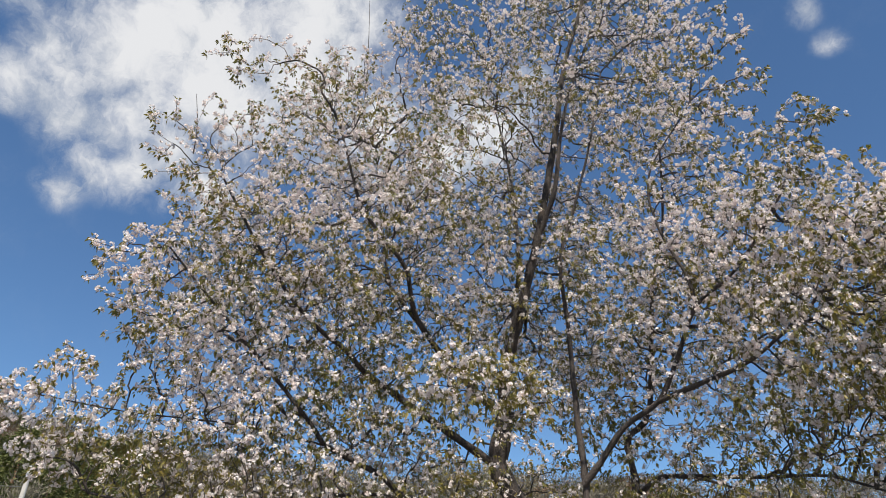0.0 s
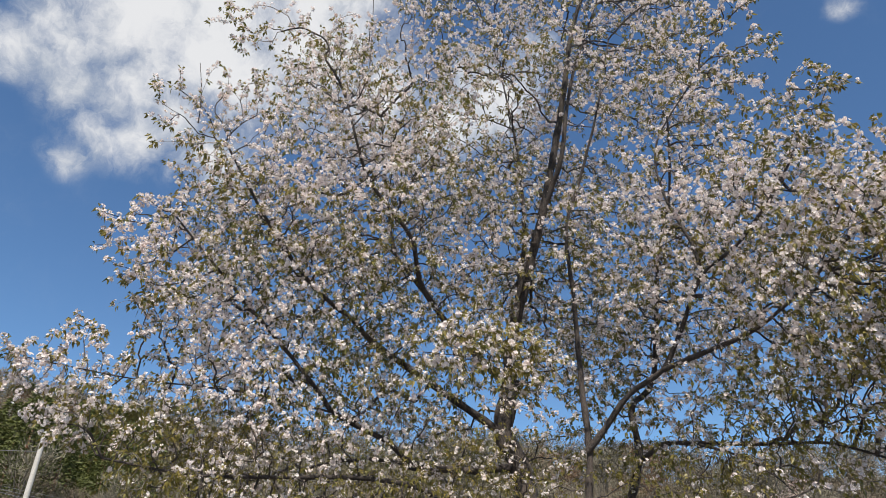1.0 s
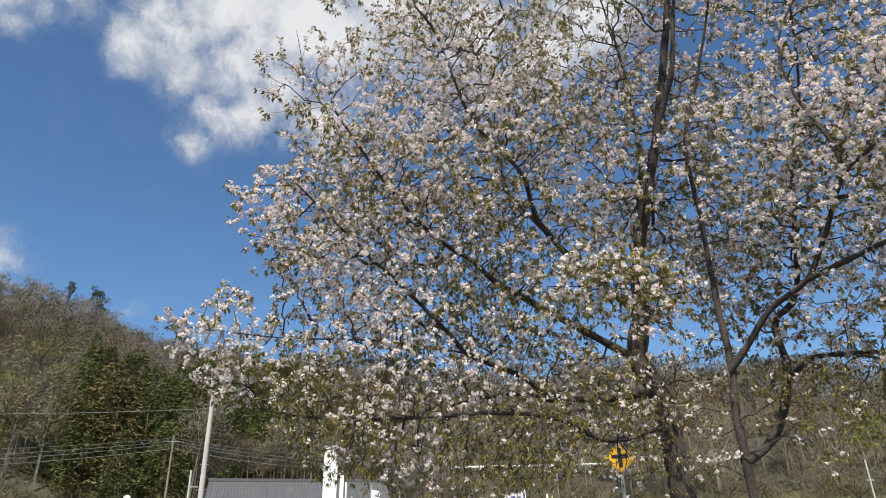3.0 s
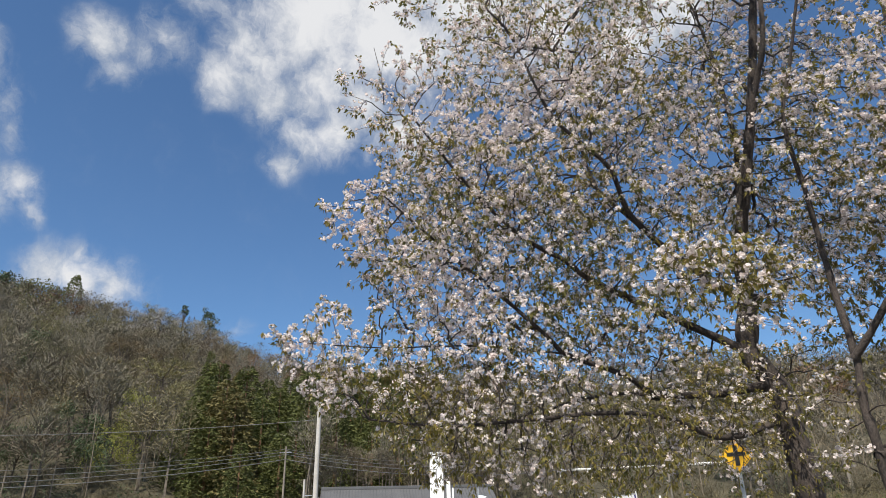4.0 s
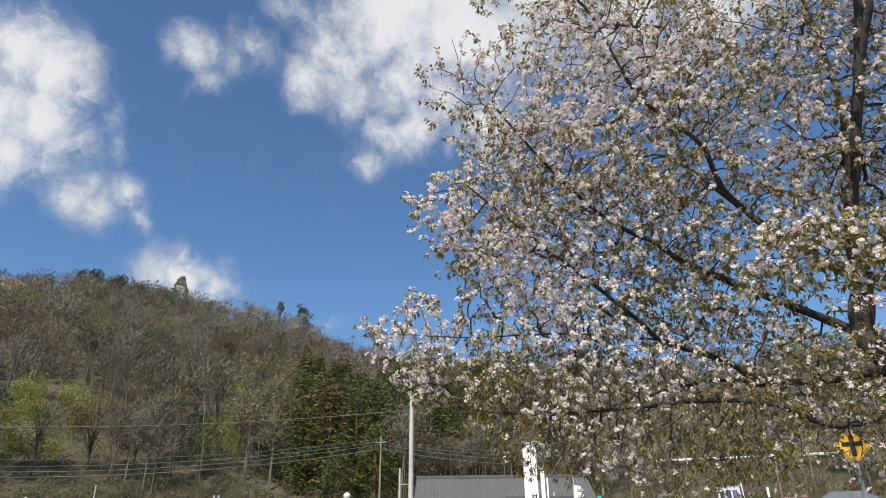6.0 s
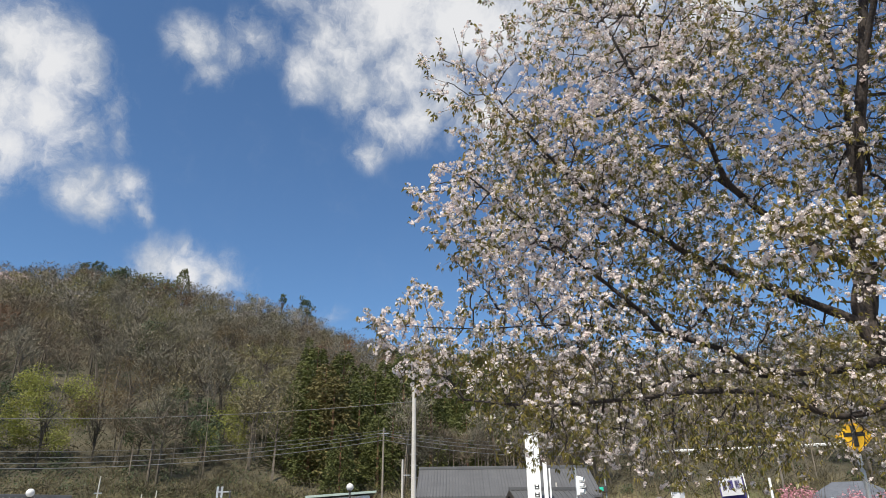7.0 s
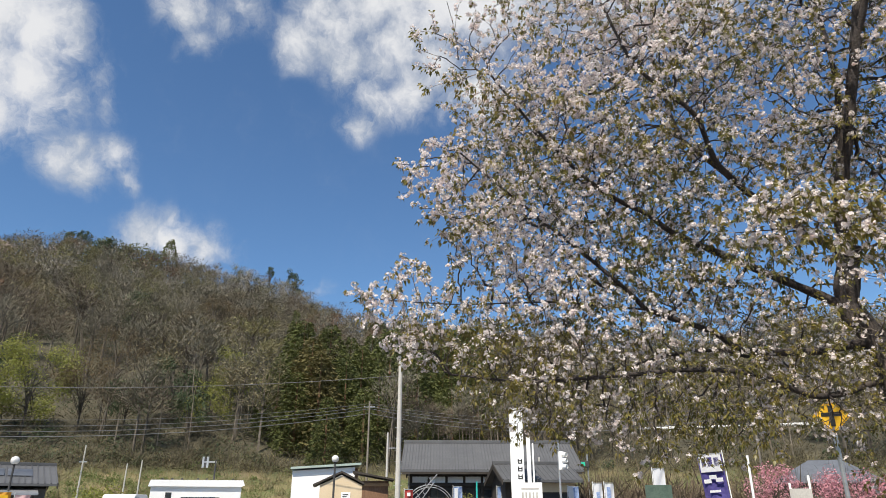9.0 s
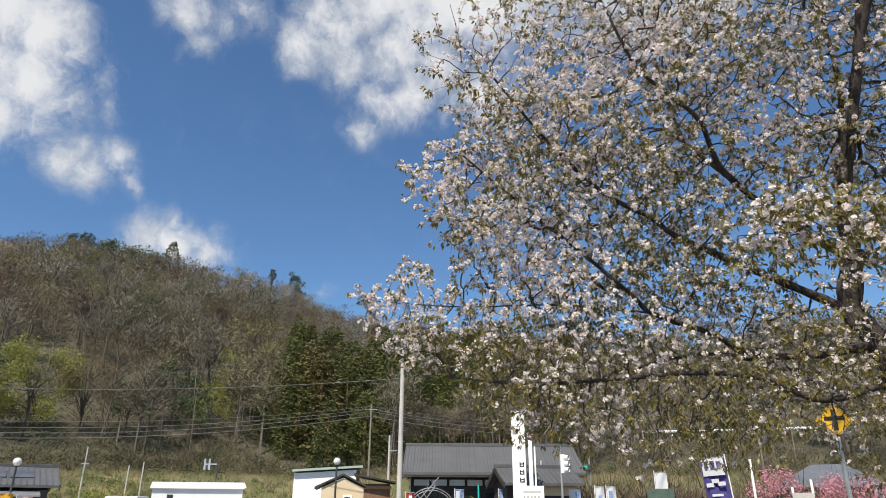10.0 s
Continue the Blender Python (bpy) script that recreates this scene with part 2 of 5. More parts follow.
def prism(outline, depth, axis="y", start=0.0):
    """A solid from an outline of (a, z) pairs, drawn along y or x."""
    bm = bmesh.new()
    rings = []
    for d in (start, start + depth):
        rings.append([bm.verts.new((a, d, z) if axis == "y" else (d, a, z)) for a, z in outline])
    bm.faces.new(rings[0])
    bm.faces.new(rings[1][::-1])
    k = len(outline)
    for i in range(k):
        bm.faces.new((rings[0][i], rings[1][i], rings[1][(i + 1) % k], rings[0][(i + 1) % k]))
    bmesh.ops.recalc_face_normals(bm, faces=bm.faces)
    return bm


def tube_arrays(points, radii, sides):
    """Vertices and faces of a bent, tapering tube."""
    p = np.asarray(points, float)
    r = np.asarray(radii, float)
    d = np.gradient(p, axis=0)
    d /= np.linalg.norm(d, axis=1, keepdims=True) + 1e-9
    ref = np.array([0.31, 0.17, 0.93]) if abs(d[:, 2]).mean() < 0.8 else np.array([0.95, 0.2, 0.1])
    u = np.cross(d, ref)
    u /= np.linalg.norm(u, axis=1, keepdims=True) + 1e-9
    v = np.cross(d, u)
    a = np.arange(sides) * 2 * np.pi / sides
    ring = u[:, None] * np.cos(a)[None, :, None] + v[:, None] * np.sin(a)[None, :, None]
    verts = (p[:, None] + ring * r[:, None, None]).reshape(-1, 3)
    i, k = np.meshgrid(np.arange(len(p) - 1), np.arange(sides), indexing="ij")
    k2 = (k + 1) % sides
    faces = np.stack([i * sides + k, i * sides + k2, (i + 1) * sides + k2, (i + 1) * sides + k], -1).reshape(-1, 4)
    return verts, faces


class Pile:
    """Gathers many small pieces into one mesh."""

    def __init__(self):
        self.v, self.f, self.n = [], [], 0

    def put(self, verts, faces):
        self.v.append(verts)
        self.f.extend((faces + self.n).tolist())
        self.n += len(verts)

    def mesh(self, name, material):
        return mesh_of(name, np.concatenate(self.v), self.f, material)


def pole(name, label, category, x, y, height, r0, r1, material, z0=0.0, lean=(0, 0), group=""):
    t = thing(name, label, category, pose(x, y, z0), group)
    k = np.linspace(0, 1, 7)[:, None]
    v, f = tube_arrays(np.hstack([k * lean[0], k * lean[1], k * height - 0.1 * (1 - k)]), r0 + (r1 - r0) * k[:, 0], 12)
    caps = [list(range(11, -1, -1)), list(range(72, 84))]
    part("shaft", mesh_of("shaft", v, f.tolist() + caps, material), None, t, smooth=False)
    return t

# ---- ground and hills: one sheet from the lot to the horizon ----
RIDGE_R, FOOT_R = 260.0, 74.0
ridge_yaw = [-180, -120, -80, -60, -50, -45, -36, -28, -15, 0, 7, 11.5, 13.5, 18, 24, 31, 36, 50, 75, 110, 180]
ridge_deg = [4, 6, 8.5, 8.7, 8.9, 9.8, 11.3, 11.2, 11.6, 12.3, 13.3, 14.8, 16.0, 17.1, 17.2, 17.3, 16.7, 15, 11, 7, 4]


def ground_z(x, y):
    x, y = np.asarray(x, float), np.asarray(y, float)
    r = np.hypot(x, y)
    yaw = np.degrees(np.arctan2(-x, y))
    top = RIDGE_R * np.tan(np.radians(np.interp(yaw, ridge_yaw, ridge_deg)))
    bank = 4.6 * np.clip((r - 56) / (FOOT_R - 56), 0, 1) ** 1.3
    s = np.clip((r - FOOT_R) / (RIDGE_R - FOOT_R), 0, None)
    hill = np.where(s < 1, (top - 4.6) * (1.12 * s - 0.12 * s * s), (top - 4.6) * np.clip(1 - 0.35 * (s - 1), 0, 1))
    lump = np.sin(x * 0.061 + 1.3) * np.sin(y * 0.047) + 0.6 * np.sin(x * 0.13 - y * 0.11)
    return bank + hill + lump * 1.6 * np.clip((r - 70) / 40, 0, 1) * np.clip(2.2 - s, 0, 1)


radii = np.concatenate([np.linspace(0, 50, 8), np.linspace(54, 80, 14), np.linspace(86, 290, 36), [330, 400, 500, 700, 1000, 1600, 2600, 4200]])
spokes = 240
ang = np.linspace(0, 2 * np.pi, spokes, endpoint=False)
gx, gy = np.outer(radii, np.sin(ang)), np.outer(radii, np.cos(ang))
gv = np.stack([gx, gy, ground_z(gx, gy)], -1).reshape(-1, 3)
gi, gk = np.meshgrid(np.arange(1, len(radii) - 1), np.arange(spokes), indexing="ij")
gk2 = (gk + 1) % spokes
gf = np.stack([gi * spokes + gk, (gi + 1) * spokes + gk, (gi + 1) * spokes + gk2, gi * spokes + gk2], -1).reshape(-1, 4).tolist()
gf += [[0, spokes + k, spokes + (k + 1) % spokes] for k in range(spokes)]
gm = bpy.data.materials.new("lot_bank_and_hill")
gm.use_nodes = True
g = Nodes(gm.node_tree)
gpos = g.add("ShaderNodeNewGeometry").outputs["Position"]
flat = g.vec("MULTIPLY", gpos, (1, 1, 0))
rr = g.math("ADD", g.vec("LENGTH", flat), g.math("MULTIPLY_ADD", g.noise(gpos, 0.15, 4.0), 8.0, -4.0))
gn, gn2 = g.noise(gpos, 0.4, 5.0), g.noise(gpos, 6.0, 4.0)
gmix = g.span(g.math("MULTIPLY_ADD", gn, 0.6, g.math("MULTIPLY", gn2, 0.4)), 0.38, 0.62)
lot = g.mix(gmix, rgb((0.10, 0.095, 0.085)), rgb((0.17, 0.16, 0.14)))
turf = g.mix(gmix, rgb((0.25, 0.195, 0.105)), rgb((0.095, 0.125, 0.036)))
wood = g.mix(gmix, rgb((0.042, 0.039, 0.024)), rgb((0.095, 0.083, 0.052)))
gcol = g.mix(g.span(rr, 69, 77), g.mix(g.span(rr, 48, 52), lot, turf), wood)
gb = g.add("ShaderNodeBump", {"Height": gn2, "Strength": 0.6, "Distance": 0.15}).outputs[0]
g.add("ShaderNodeOutputMaterial", {0: g.add("ShaderNodeBsdfPrincipled", {"Base Color": gcol, "Roughness": 0.95, "Normal": gb}).outputs[0]})
tagged(part("ground", mesh_of("ground", gv, gf, gm), None, smooth=True),
       "paved lot, grassy bank and hillside of leaf litter", "ground", kind="structure")

# ---- woods ----
rng = np.random.default_rng(7)


def slivers(centres, out, length, width, rand):
    """Thin triangles that start at the centres and point along out: sprays of twigs."""
    n = len(centres)
    side = np.cross(out, rand.normal(size=(n, 3)))
    side /= np.linalg.norm(side, axis=1, keepdims=True) + 1e-9
    v = np.stack([centres - side * width[:, None] / 2, centres + side * width[:, None] / 2, centres + out * length[:, None]], 1).reshape(-1, 3)
    return v, np.arange(3 * n).reshape(-1, 3)


def flakes(centres, normal, size, rand):
    """Small leaf-like four-sided flakes."""
    n = len(centres)
    a = np.cross(normal, rand.normal(size=(n, 3)))
    a /= np.linalg.norm(a, axis=1, keepdims=True) + 1e-9
    b = np.cross(normal, a)
    b /= np.linalg.norm(b, axis=1, keepdims=True) + 1e-9
    s = size[:, None]
    v = np.stack([centres - a * s, centres - b * s * 0.55, centres + a * s, centres + b * s * 0.55], 1).reshape(-1, 3)
    return v, np.arange(4 * n).reshape(-1, 4)


def bare_tree(rand, twigs, leaves=0, coarse=1.0):
    """A leafless tree 1 unit high: trunk with limbs, then sprays of twigs; some with flakes for buds."""
    wood, fuzz = Pile(), Pile()
    lean = rand.normal(size=2) * 0.05
    k = np.linspace(0, 1, 5)
    v, f = tube_arrays(np.stack([lean[0] * k**2, lean[1] * k**2, k * 0.78 - 0.05], -1), 0.0125 * (1 - 0.75 * k), 4)
    wood.put(v, f)
    ends = []
    for _ in range(9):
        h = rand.uniform(0.36, 0.74)
        a = rand.uniform(0, 6.28)
        ln = rand.uniform(0.18, 0.34) * (1.15 - 0.5 * h)
        up = rand.uniform(1.0, 2.0)
        p0 = np.array([lean[0] * h * h, lean[1] * h * h, h])
        d = np.array([math.cos(a), math.sin(a), up])
        d /= np.linalg.norm(d)
        p1, p2 = p0 + d * ln * 0.55, p0 + d * ln + np.array([0, 0, 0.05])
        v, f = tube_arrays([p0, p1, p2], [0.0038, 0.0025, 0.0012], 3)
        wood.put(v, f)
        ends += [p1, p2, (p1 + p2) / 2]
    ends.append(np.array([lean[0], lean[1], 0.76]))
    ends = np.array(ends)[rand.permutation(len(ends))[:11]]
    # The crown is a dome of twiggy lobes, fuller on their outer and upper sides.
    mass = rand.uniform(0.085, 0.15, len(ends))
    axis = np.array([lean[0] * 0.5, lean[1] * 0.5, 0.5])

    def spread(n, low):
        i = rand.integers(0, len(ends), n)
        d = rand.normal(size=(n, 3)) + np.array([0, 0, 0.35])
        d /= np.linalg.norm(d, axis=1, keepdims=True)
        c = ends[i] + d * (mass[i] * rand.uniform(low, 1.0, n))[:, None] * np.array([1.0, 1.0, 0.8])
        out = c - axis
        return c, out / np.linalg.norm(out, axis=1, keepdims=True) * 0.7 + d * 0.6

    c, out = spread(twigs, 0.35)
    out = out + rand.normal(size=(twigs, 3)) * 0.4 + np.array([0, 0, 0.35])
    out /= np.linalg.norm(out, axis=1, keepdims=True)
    v, f = slivers(c, out, rand.uniform(0.022, 0.06, twigs), rand.uniform(0.004, 0.0085, twigs) * coarse, rand)
    fuzz.put(v, f)
    if leaves:
        c, out = spread(leaves, 0.6)
        v, f = flakes(c, out + rand.normal(size=(leaves, 3)) * 0.5, rand.uniform(0.006, 0.014, leaves) * coarse**0.5, rand)
        fuzz.put(v, f)
    return wood, fuzz


def polar(yaw, r):
    return -r * math.sin(radians(yaw)), r * math.cos(radians(yaw))


def gathered(p):
    return np.concatenate(p.v), p.f


def planted(pile, proto, x, y, z, h, turn, wide):
    v, f = proto
    c, s = math.cos(turn), math.sin(turn)
    q = v * np.array([wide, wide, 1.0]) * h
    q = np.stack([q[:, 0] * c - q[:, 1] * s, q[:, 0] * s + q[:, 1] * c, q[:, 2]], -1) + np.array([x, y, z])
    n = pile.n
    pile.v.append(q)
    pile.f.extend([[i + n for i in face] for face in f])
    pile.n += len(v)


kinds = {"grey": (twig_grey, 980, 40), "ash": (twig_ash, 900, 20), "umber": (twig_umber, 980, 60), "olive": (twig_olive, 720, 240),
         "moss": (twig_moss, 640, 340), "rust": (twig_rust, 820, 190), "pale": (twig_pale, 620, 0)}
protos = {k: [tuple(gathered(p) for p in bare_tree(rng, tw, lv)) for _ in range(4)] for k, (_, tw, lv) in kinds.items()}
far_protos = {k: [tuple(gathered(p) for p in bare_tree(rng, tw // 3, lv // 2, 1.75)) for _ in range(4)] for k, (_, tw, lv) in kinds.items()}
fuzz_piles = {k: Pile() for k in kinds}
wood_pile, pale_wood = Pile(), Pile()


def in_cedars(yaw, r):
    return -4 < yaw < 14.4 and (80 if yaw < 5 else 74) < r < 118


def crest_stand(yaw, r):
    return 12 < yaw < 21 and r > 215


for ring in np.arange(76, 274, 5.3):
    step = math.degrees(5.3 / ring)
    for yaw in np.arange(-66, 46, step):
        if yaw < -12 and rng.random() < 0.5:
            continue
        r, a = ring + rng.uniform(-3, 3), yaw + rng.uniform(-0.45, 0.45) * step
        if in_cedars(a, r) or rng.random() < (0.1 if r < 190 else 0.3) or (28.5 < a < 36 and r < 95):
            continue
        x, y = -r * math.sin(radians(a)), r * math.cos(radians(a))
        patch = noise.noise(Vector((x * 0.026, y * 0.026, 3.1)))
        if crest_stand(a, r) and rng.random() < 0.75:
            k = "pale"
        else:
            mix = (("moss", "olive", "olive", "grey", "ash", "grey") if patch > 0.15 else ("rust", "umber", "umber", "grey", "ash", "olive") if patch < -0.14
                   else ("grey", "grey", "umber", "ash", "olive", "umber", "grey", "olive"))
            k = mix[rng.integers(0, len(mix))]
            k = "grey" if k == "ash" and r < 125 else k
        h = rng.uniform(8.0, 12.8) * (0.78 if r > 225 else 1.0)
        wood_p, fuzz_p = (protos if r < 150 else far_protos)[k][rng.integers(0, 4)]
        z, turn, wide = float(ground_z(x, y)), rng.uniform(0, 6.28), rng.uniform(1.25, 1.9)
        planted(fuzz_piles[k], fuzz_p, x, y, z, h, turn, wide)
        planted(pale_wood if rng.random() < (0.04 if r < 125 else 0.13) or (k == "pale" and r > 125) else wood_pile, wood_p, x, y, z, h, turn, wide)
for yaw in np.arange(-12, 4.6, 0.62):
    r, a = rng.uniform(76.5, 80), yaw + rng.uniform(-0.25, 0.25)
    x, y = polar(a, r)
    k = ("umber", "grey", "umber")[rng.integers(0, 3)]
    wood_p, fuzz_p = protos[k][rng.integers(0, 4)]
    z, h, turn, wide = float(ground_z(x, y)), rng.uniform(5.0, 7.2), rng.uniform(0, 6.28), rng.uniform(1.0, 1.4)
    planted(fuzz_piles[k], fuzz_p, x, y, z, h, turn, wide)
    planted(wood_pile, wood_p, x, y, z, h, turn, wide)
words = {"grey": "grey-brown leafless twigs of the hillside woods", "olive": "olive green budding twigs of the hillside woods",
         "rust": "rust brown budding twigs of the hillside woods", "ash": "light ash grey leafless twigs of the hillside woods",
         "umber": "dull umber leafless twigs of the hillside woods", "moss": "mossy yellow-green budding twigs of the hillside woods",
         "pale": "pale grey bare twigs near the hill crest"}
for k, p in fuzz_piles.items():
    tagged(part("woods_twigs", p.mesh("woods_twigs", kinds[k][0]), None), words[k], "woods", kind="stuff")
tagged(part("woods_trunks", wood_pile.mesh("woods_trunks", surface("wood_trunks", (0.075, 0.062, 0.048), (0.17, 0.145, 0.115), 0.2, 5, 0.9)), None), "dark slender trunks of the hillside woods", "woods", kind="stuff")
tagged(part("woods_trunks", pale_wood.mesh("woods_trunks", surface("pale_trunks", (0.19, 0.17, 0.14), (0.31, 0.28, 0.24), 0.2, 5, 0.9)), None), "pale grey trunks of the hillside woods", "woods", kind="stuff")


tree_bark = surface("tree_bark", (0.05, 0.042, 0.033), (0.12, 0.10, 0.08), 0.5, 8, 0.9, 0.3)
brown_leaf = surface("budding_brown_leaves", (0.09, 0.066, 0.034), (0.20, 0.145, 0.075), 0.3, 4, 0.8, light=0.2, island=0.5)
bud_leaf = surface("budding_olive_leaves", (0.09, 0.083, 0.036), (0.195, 0.175, 0.08), 0.3, 4, 0.8, light=0.2, island=0.5)


def leafy_tree(name, label, mat, x, y, h, wide, n, size, seed, trunk_mat=None, low=0.25):
    """A broad tree with a crown of many leaf clumps."""
    rand = np.random.default_rng(seed)
    t = thing(name, label, "tree", pose(x, y, float(ground_z(x, y))))
    wood = Pile()
    k = np.linspace(0, 1, 5)
    v, f = tube_arrays(np.stack([0.3 * k**2, 0.1 * k, k * h * 0.7 - 0.2], -1), 0.013 * h * (1 - 0.8 * k), 6)
    wood.put(v, f)
    cen, c_r = [], []
    for _ in range(26):
        a, e = rand.uniform(0, 6.28), rand.uniform(-0.3, 1)
        rad = rand.uniform(0.5, 1.0)
        p = np.array([math.cos(a) * rad * wide * math.sqrt(1 - 0.75 * e * e), math.sin(a) * rad * wide * math.sqrt(1 - 0.75 * e * e), h * (low + 0.3 + (0.62 - low) * e)])
        cen.append(p)
        c_r.append(rand.uniform(0.24, 0.40) * wide)
        v, f = tube_arrays([np.array([0, 0, h * rand.uniform(0.2, 0.5)]), p * np.array([0.5, 0.5, 0.85]), p], np.array([0.005, 0.0032, 0.0012]) * h, 3)
        wood.put(v, f)
    part("trunk", wood.mesh("trunk", trunk_mat or tree_bark), None, t)
    i = rand.integers(0, len(cen), n)
    d = rand.normal(size=(n, 3))
    d /= np.linalg.norm(d, axis=1, keepdims=True)
    c = np.array(cen)[i] + d * (np.array(c_r)[i] * rand.uniform(0.5, 1.05, n))[:, None]
    v, f = flakes(c, d + rand.normal(size=(n, 3)) * 0.6, rand.uniform(0.6, 1.3, n) * size, rand)
    part("crown", mesh_of("crown", v, f, mat), None, t)
    return t


leafy_tree("spring_tree", "fresh yellow-green spring tree on the hillside", spring_green, *polar(31.8, 81), 10.5, 4.2, 10500, 0.105, 1, low=0.1)
leafy_tree("spring_tree", "small yellow-green tree at the wood's edge", spring_green, *polar(17.6, 92), 8.5, 3.2, 4200, 0.105, 2, low=0.12)
leafy_tree("spring_tree", "low yellow-green bush tree below bare woods", spring_green, *polar(19.2, 83), 6.0, 2.6, 3000, 0.10, 3, low=0.1)
leafy_tree("evergreen_tree", "dark evergreen tree among bare woods", dark_leaf, *polar(22.0, 86), 8.0, 3.4, 3200, 0.12, 4)
leafy_tree("evergreen_tree", "dark evergreen tree among bare woods", dark_leaf, *polar(35.0, 84), 8.0, 3.6, 3000, 0.12, 5)
leafy_tree("evergreen_tree", "broad dark evergreen tree high on the hill", dark_leaf, *polar(28.4, 208), 13, 6.5, 1800, 0.36, 6)
leafy_tree("evergreen_tree", "olive evergreen tree high on the hill", surface("olive_leaves", (0.09, 0.10, 0.04), (0.17, 0.17, 0.07), 0.3, 4, 0.7, light=0.15, island=0.6), *polar(26.2, 196), 11, 6.5, 1800, 0.34, 7)
leafy_tree("evergreen_tree", "dark evergreen tree at the wood's edge", dark_leaf, *polar(25.2, 82), 6.0, 3.0, 2600, 0.11, 31)
leafy_tree("evergreen_tree", "dark evergreen tree below brown budding trees", dark_leaf, *polar(20.6, 80), 5.5, 2.8, 2400, 0.11, 32)
leafy_tree("evergreen_tree", "dark evergreen tree among bare woods", dark_leaf, *polar(25.0, 112), 9.0, 4.0, 2400, 0.15, 33)
for k, (yaw, r, h, wide) in enumerate(((21.4, 97, 12.5, 3.8), (19.6, 108, 12.0, 3.6), (28.3, 82, 9.0, 3.6), (26.4, 92, 10.0, 3.6), (34.5, 120, 12.0, 5.0), (16.4, 112, 11.0, 3.6))):
    leafy_tree("budding_tree", "rust brown budding tree on the hillside", brown_leaf, *polar(yaw, r), h, wide, 3600, 0.085, 40 + k)
for k, (yaw, r, h, wide) in enumerate(((29.4, 112, 12.0, 5.0), (24.2, 104, 11.0, 4.4), (31.5, 150, 12.0, 6.0), (26.0, 158, 11.0, 5.5), (21.5, 150, 12.0, 5.5), (17.5, 145, 11.0, 5.0), (30.5, 178, 11.0, 6.0), (23.4, 128, 11.5, 4.6))):
    leafy_tree("budding_tree", "olive green budding tree on the hillside", bud_leaf, *polar(yaw, r), h, wide, 3200, 0.085 * r / 100, 50 + k)
leafy_tree("pine", "dark pine on the ridge crest", dark_leaf, *polar(31.2, 256), 13.2, 2.9, 900, 0.3, 8, low=0.35)
leafy_tree("pine", "dark pine on the ridge crest", dark_leaf, *polar(30.4, 258), 14, 2.7, 800, 0.3, 14, low=0.35)
leafy_tree("pine", "dark pine on the ridge crest", dark_leaf, *polar(28.8, 258), 13.4, 2.6, 700, 0.3, 9, low=0.4)
leafy_tree("pine", "small dark pine on the ridge crest", dark_leaf, *polar(26.9, 258), 13, 1.6, 400, 0.28, 15, low=0.4)
leafy_tree("pine", "dark rounded pine on the falling ridge", dark_leaf, *polar(13.3, 250), 15.5, 4.0, 1300, 0.33, 10, low=0.12)
leafy_tree("pine", "small dark pine on the falling ridge", dark_leaf, *polar(15.4, 256), 13.5, 1.6, 400, 0.28, 11, low=0.4)
leafy_tree("wild_cherry", "pale pink wild cherry high on the hill", pale_bloom, *polar(36.2, 205), 10, 5.5, 1500, 0.3, 12)
leafy_tree("wild_cherry", "dusky pink wild cherry near the ridge", pale_bloom, *polar(32.6, 232), 8, 3.8, 700, 0.3, 13)


def cedar_mesh(seed, mat):
    """Crown of a cedar 1 unit high: heavy drooping boughs, each a rounded clump of hanging sprays."""
    rand = np.random.default_rng(seed)
    vs, fs, n = [], [], 0
    for h in np.linspace(0.05, 0.985, 21):
        reach = 0.20 * (1 - h**1.7) ** 0.8 + 0.012
        count = max(4, int(11 * (1 - h) ** 0.6 + 4))
        for j in range(count):
            a = 6.283 * (j + rand.uniform(0, 0.9)) / count
            ln = reach * rand.uniform(0.62, 1.08)
            m = 29
            d = rand.normal(size=(m, 3)) + np.array([math.cos(a), math.sin(a), 0.4])
            d /= np.linalg.norm(d, axis=1, keepdims=True)
            fat = np.array([0.052, 0.052, 0.038]) * (0.55 + 0.75 * (1 - h)) * rand.uniform(0.8, 1.25)
            mid = np.array([math.cos(a) * ln * 0.82, math.sin(a) * ln * 0.82, h - 0.10 * ln / 0.2 * (1 - 0.5 * h) + rand.normal() * 0.012])
            c = mid + d * fat * rand.uniform(0.6, 1.05, (m, 1))
            hang = d * 0.55 + np.array([math.cos(a) * 0.3, math.sin(a) * 0.3, -0.45]) + rand.normal(size=(m, 3)) * 0.25
            across = np.cross(hang, rand.normal(size=(m, 3)))
            across *= (rand.uniform(0.006, 0.0105, m) / (np.linalg.norm(across, axis=1) + 1e-9))[:, None]
            v = np.stack([c - across, c + across, c + hang * rand.uniform(0.014, 0.034, m)[:, None]], 1).reshape(-1, 3)
            vs.append(v)
            fs.append(np.arange(3 * m).reshape(-1, 3) + n)
            n += len(v)
    return mesh_of("crown", np.concatenate(vs), np.concatenate(fs), mat)


def cedar(mat, seed, label):
    t = thing("cedar", label, "tree", group="cedar stand")
    v, f = tube_arrays(np.array([[0, 0, -0.03], [0, 0, 0.4], [0, 0, 0.98]]), [0.016, 0.011, 0.002], 6)
    part("trunk", mesh_of("trunk", v, f, brown_wood), None, t)
    part("crown", cedar_mesh(seed, mat), None, t)
    return t


cedars = [cedar(cedar_green, 21, "tall dark green cedar in a stand"), cedar(cedar_green, 22, "tall dark green cedar in a stand"),
          cedar(cedar_rust, 23, "tall rust-tinged green cedar in a stand")]
used = [False] * 3


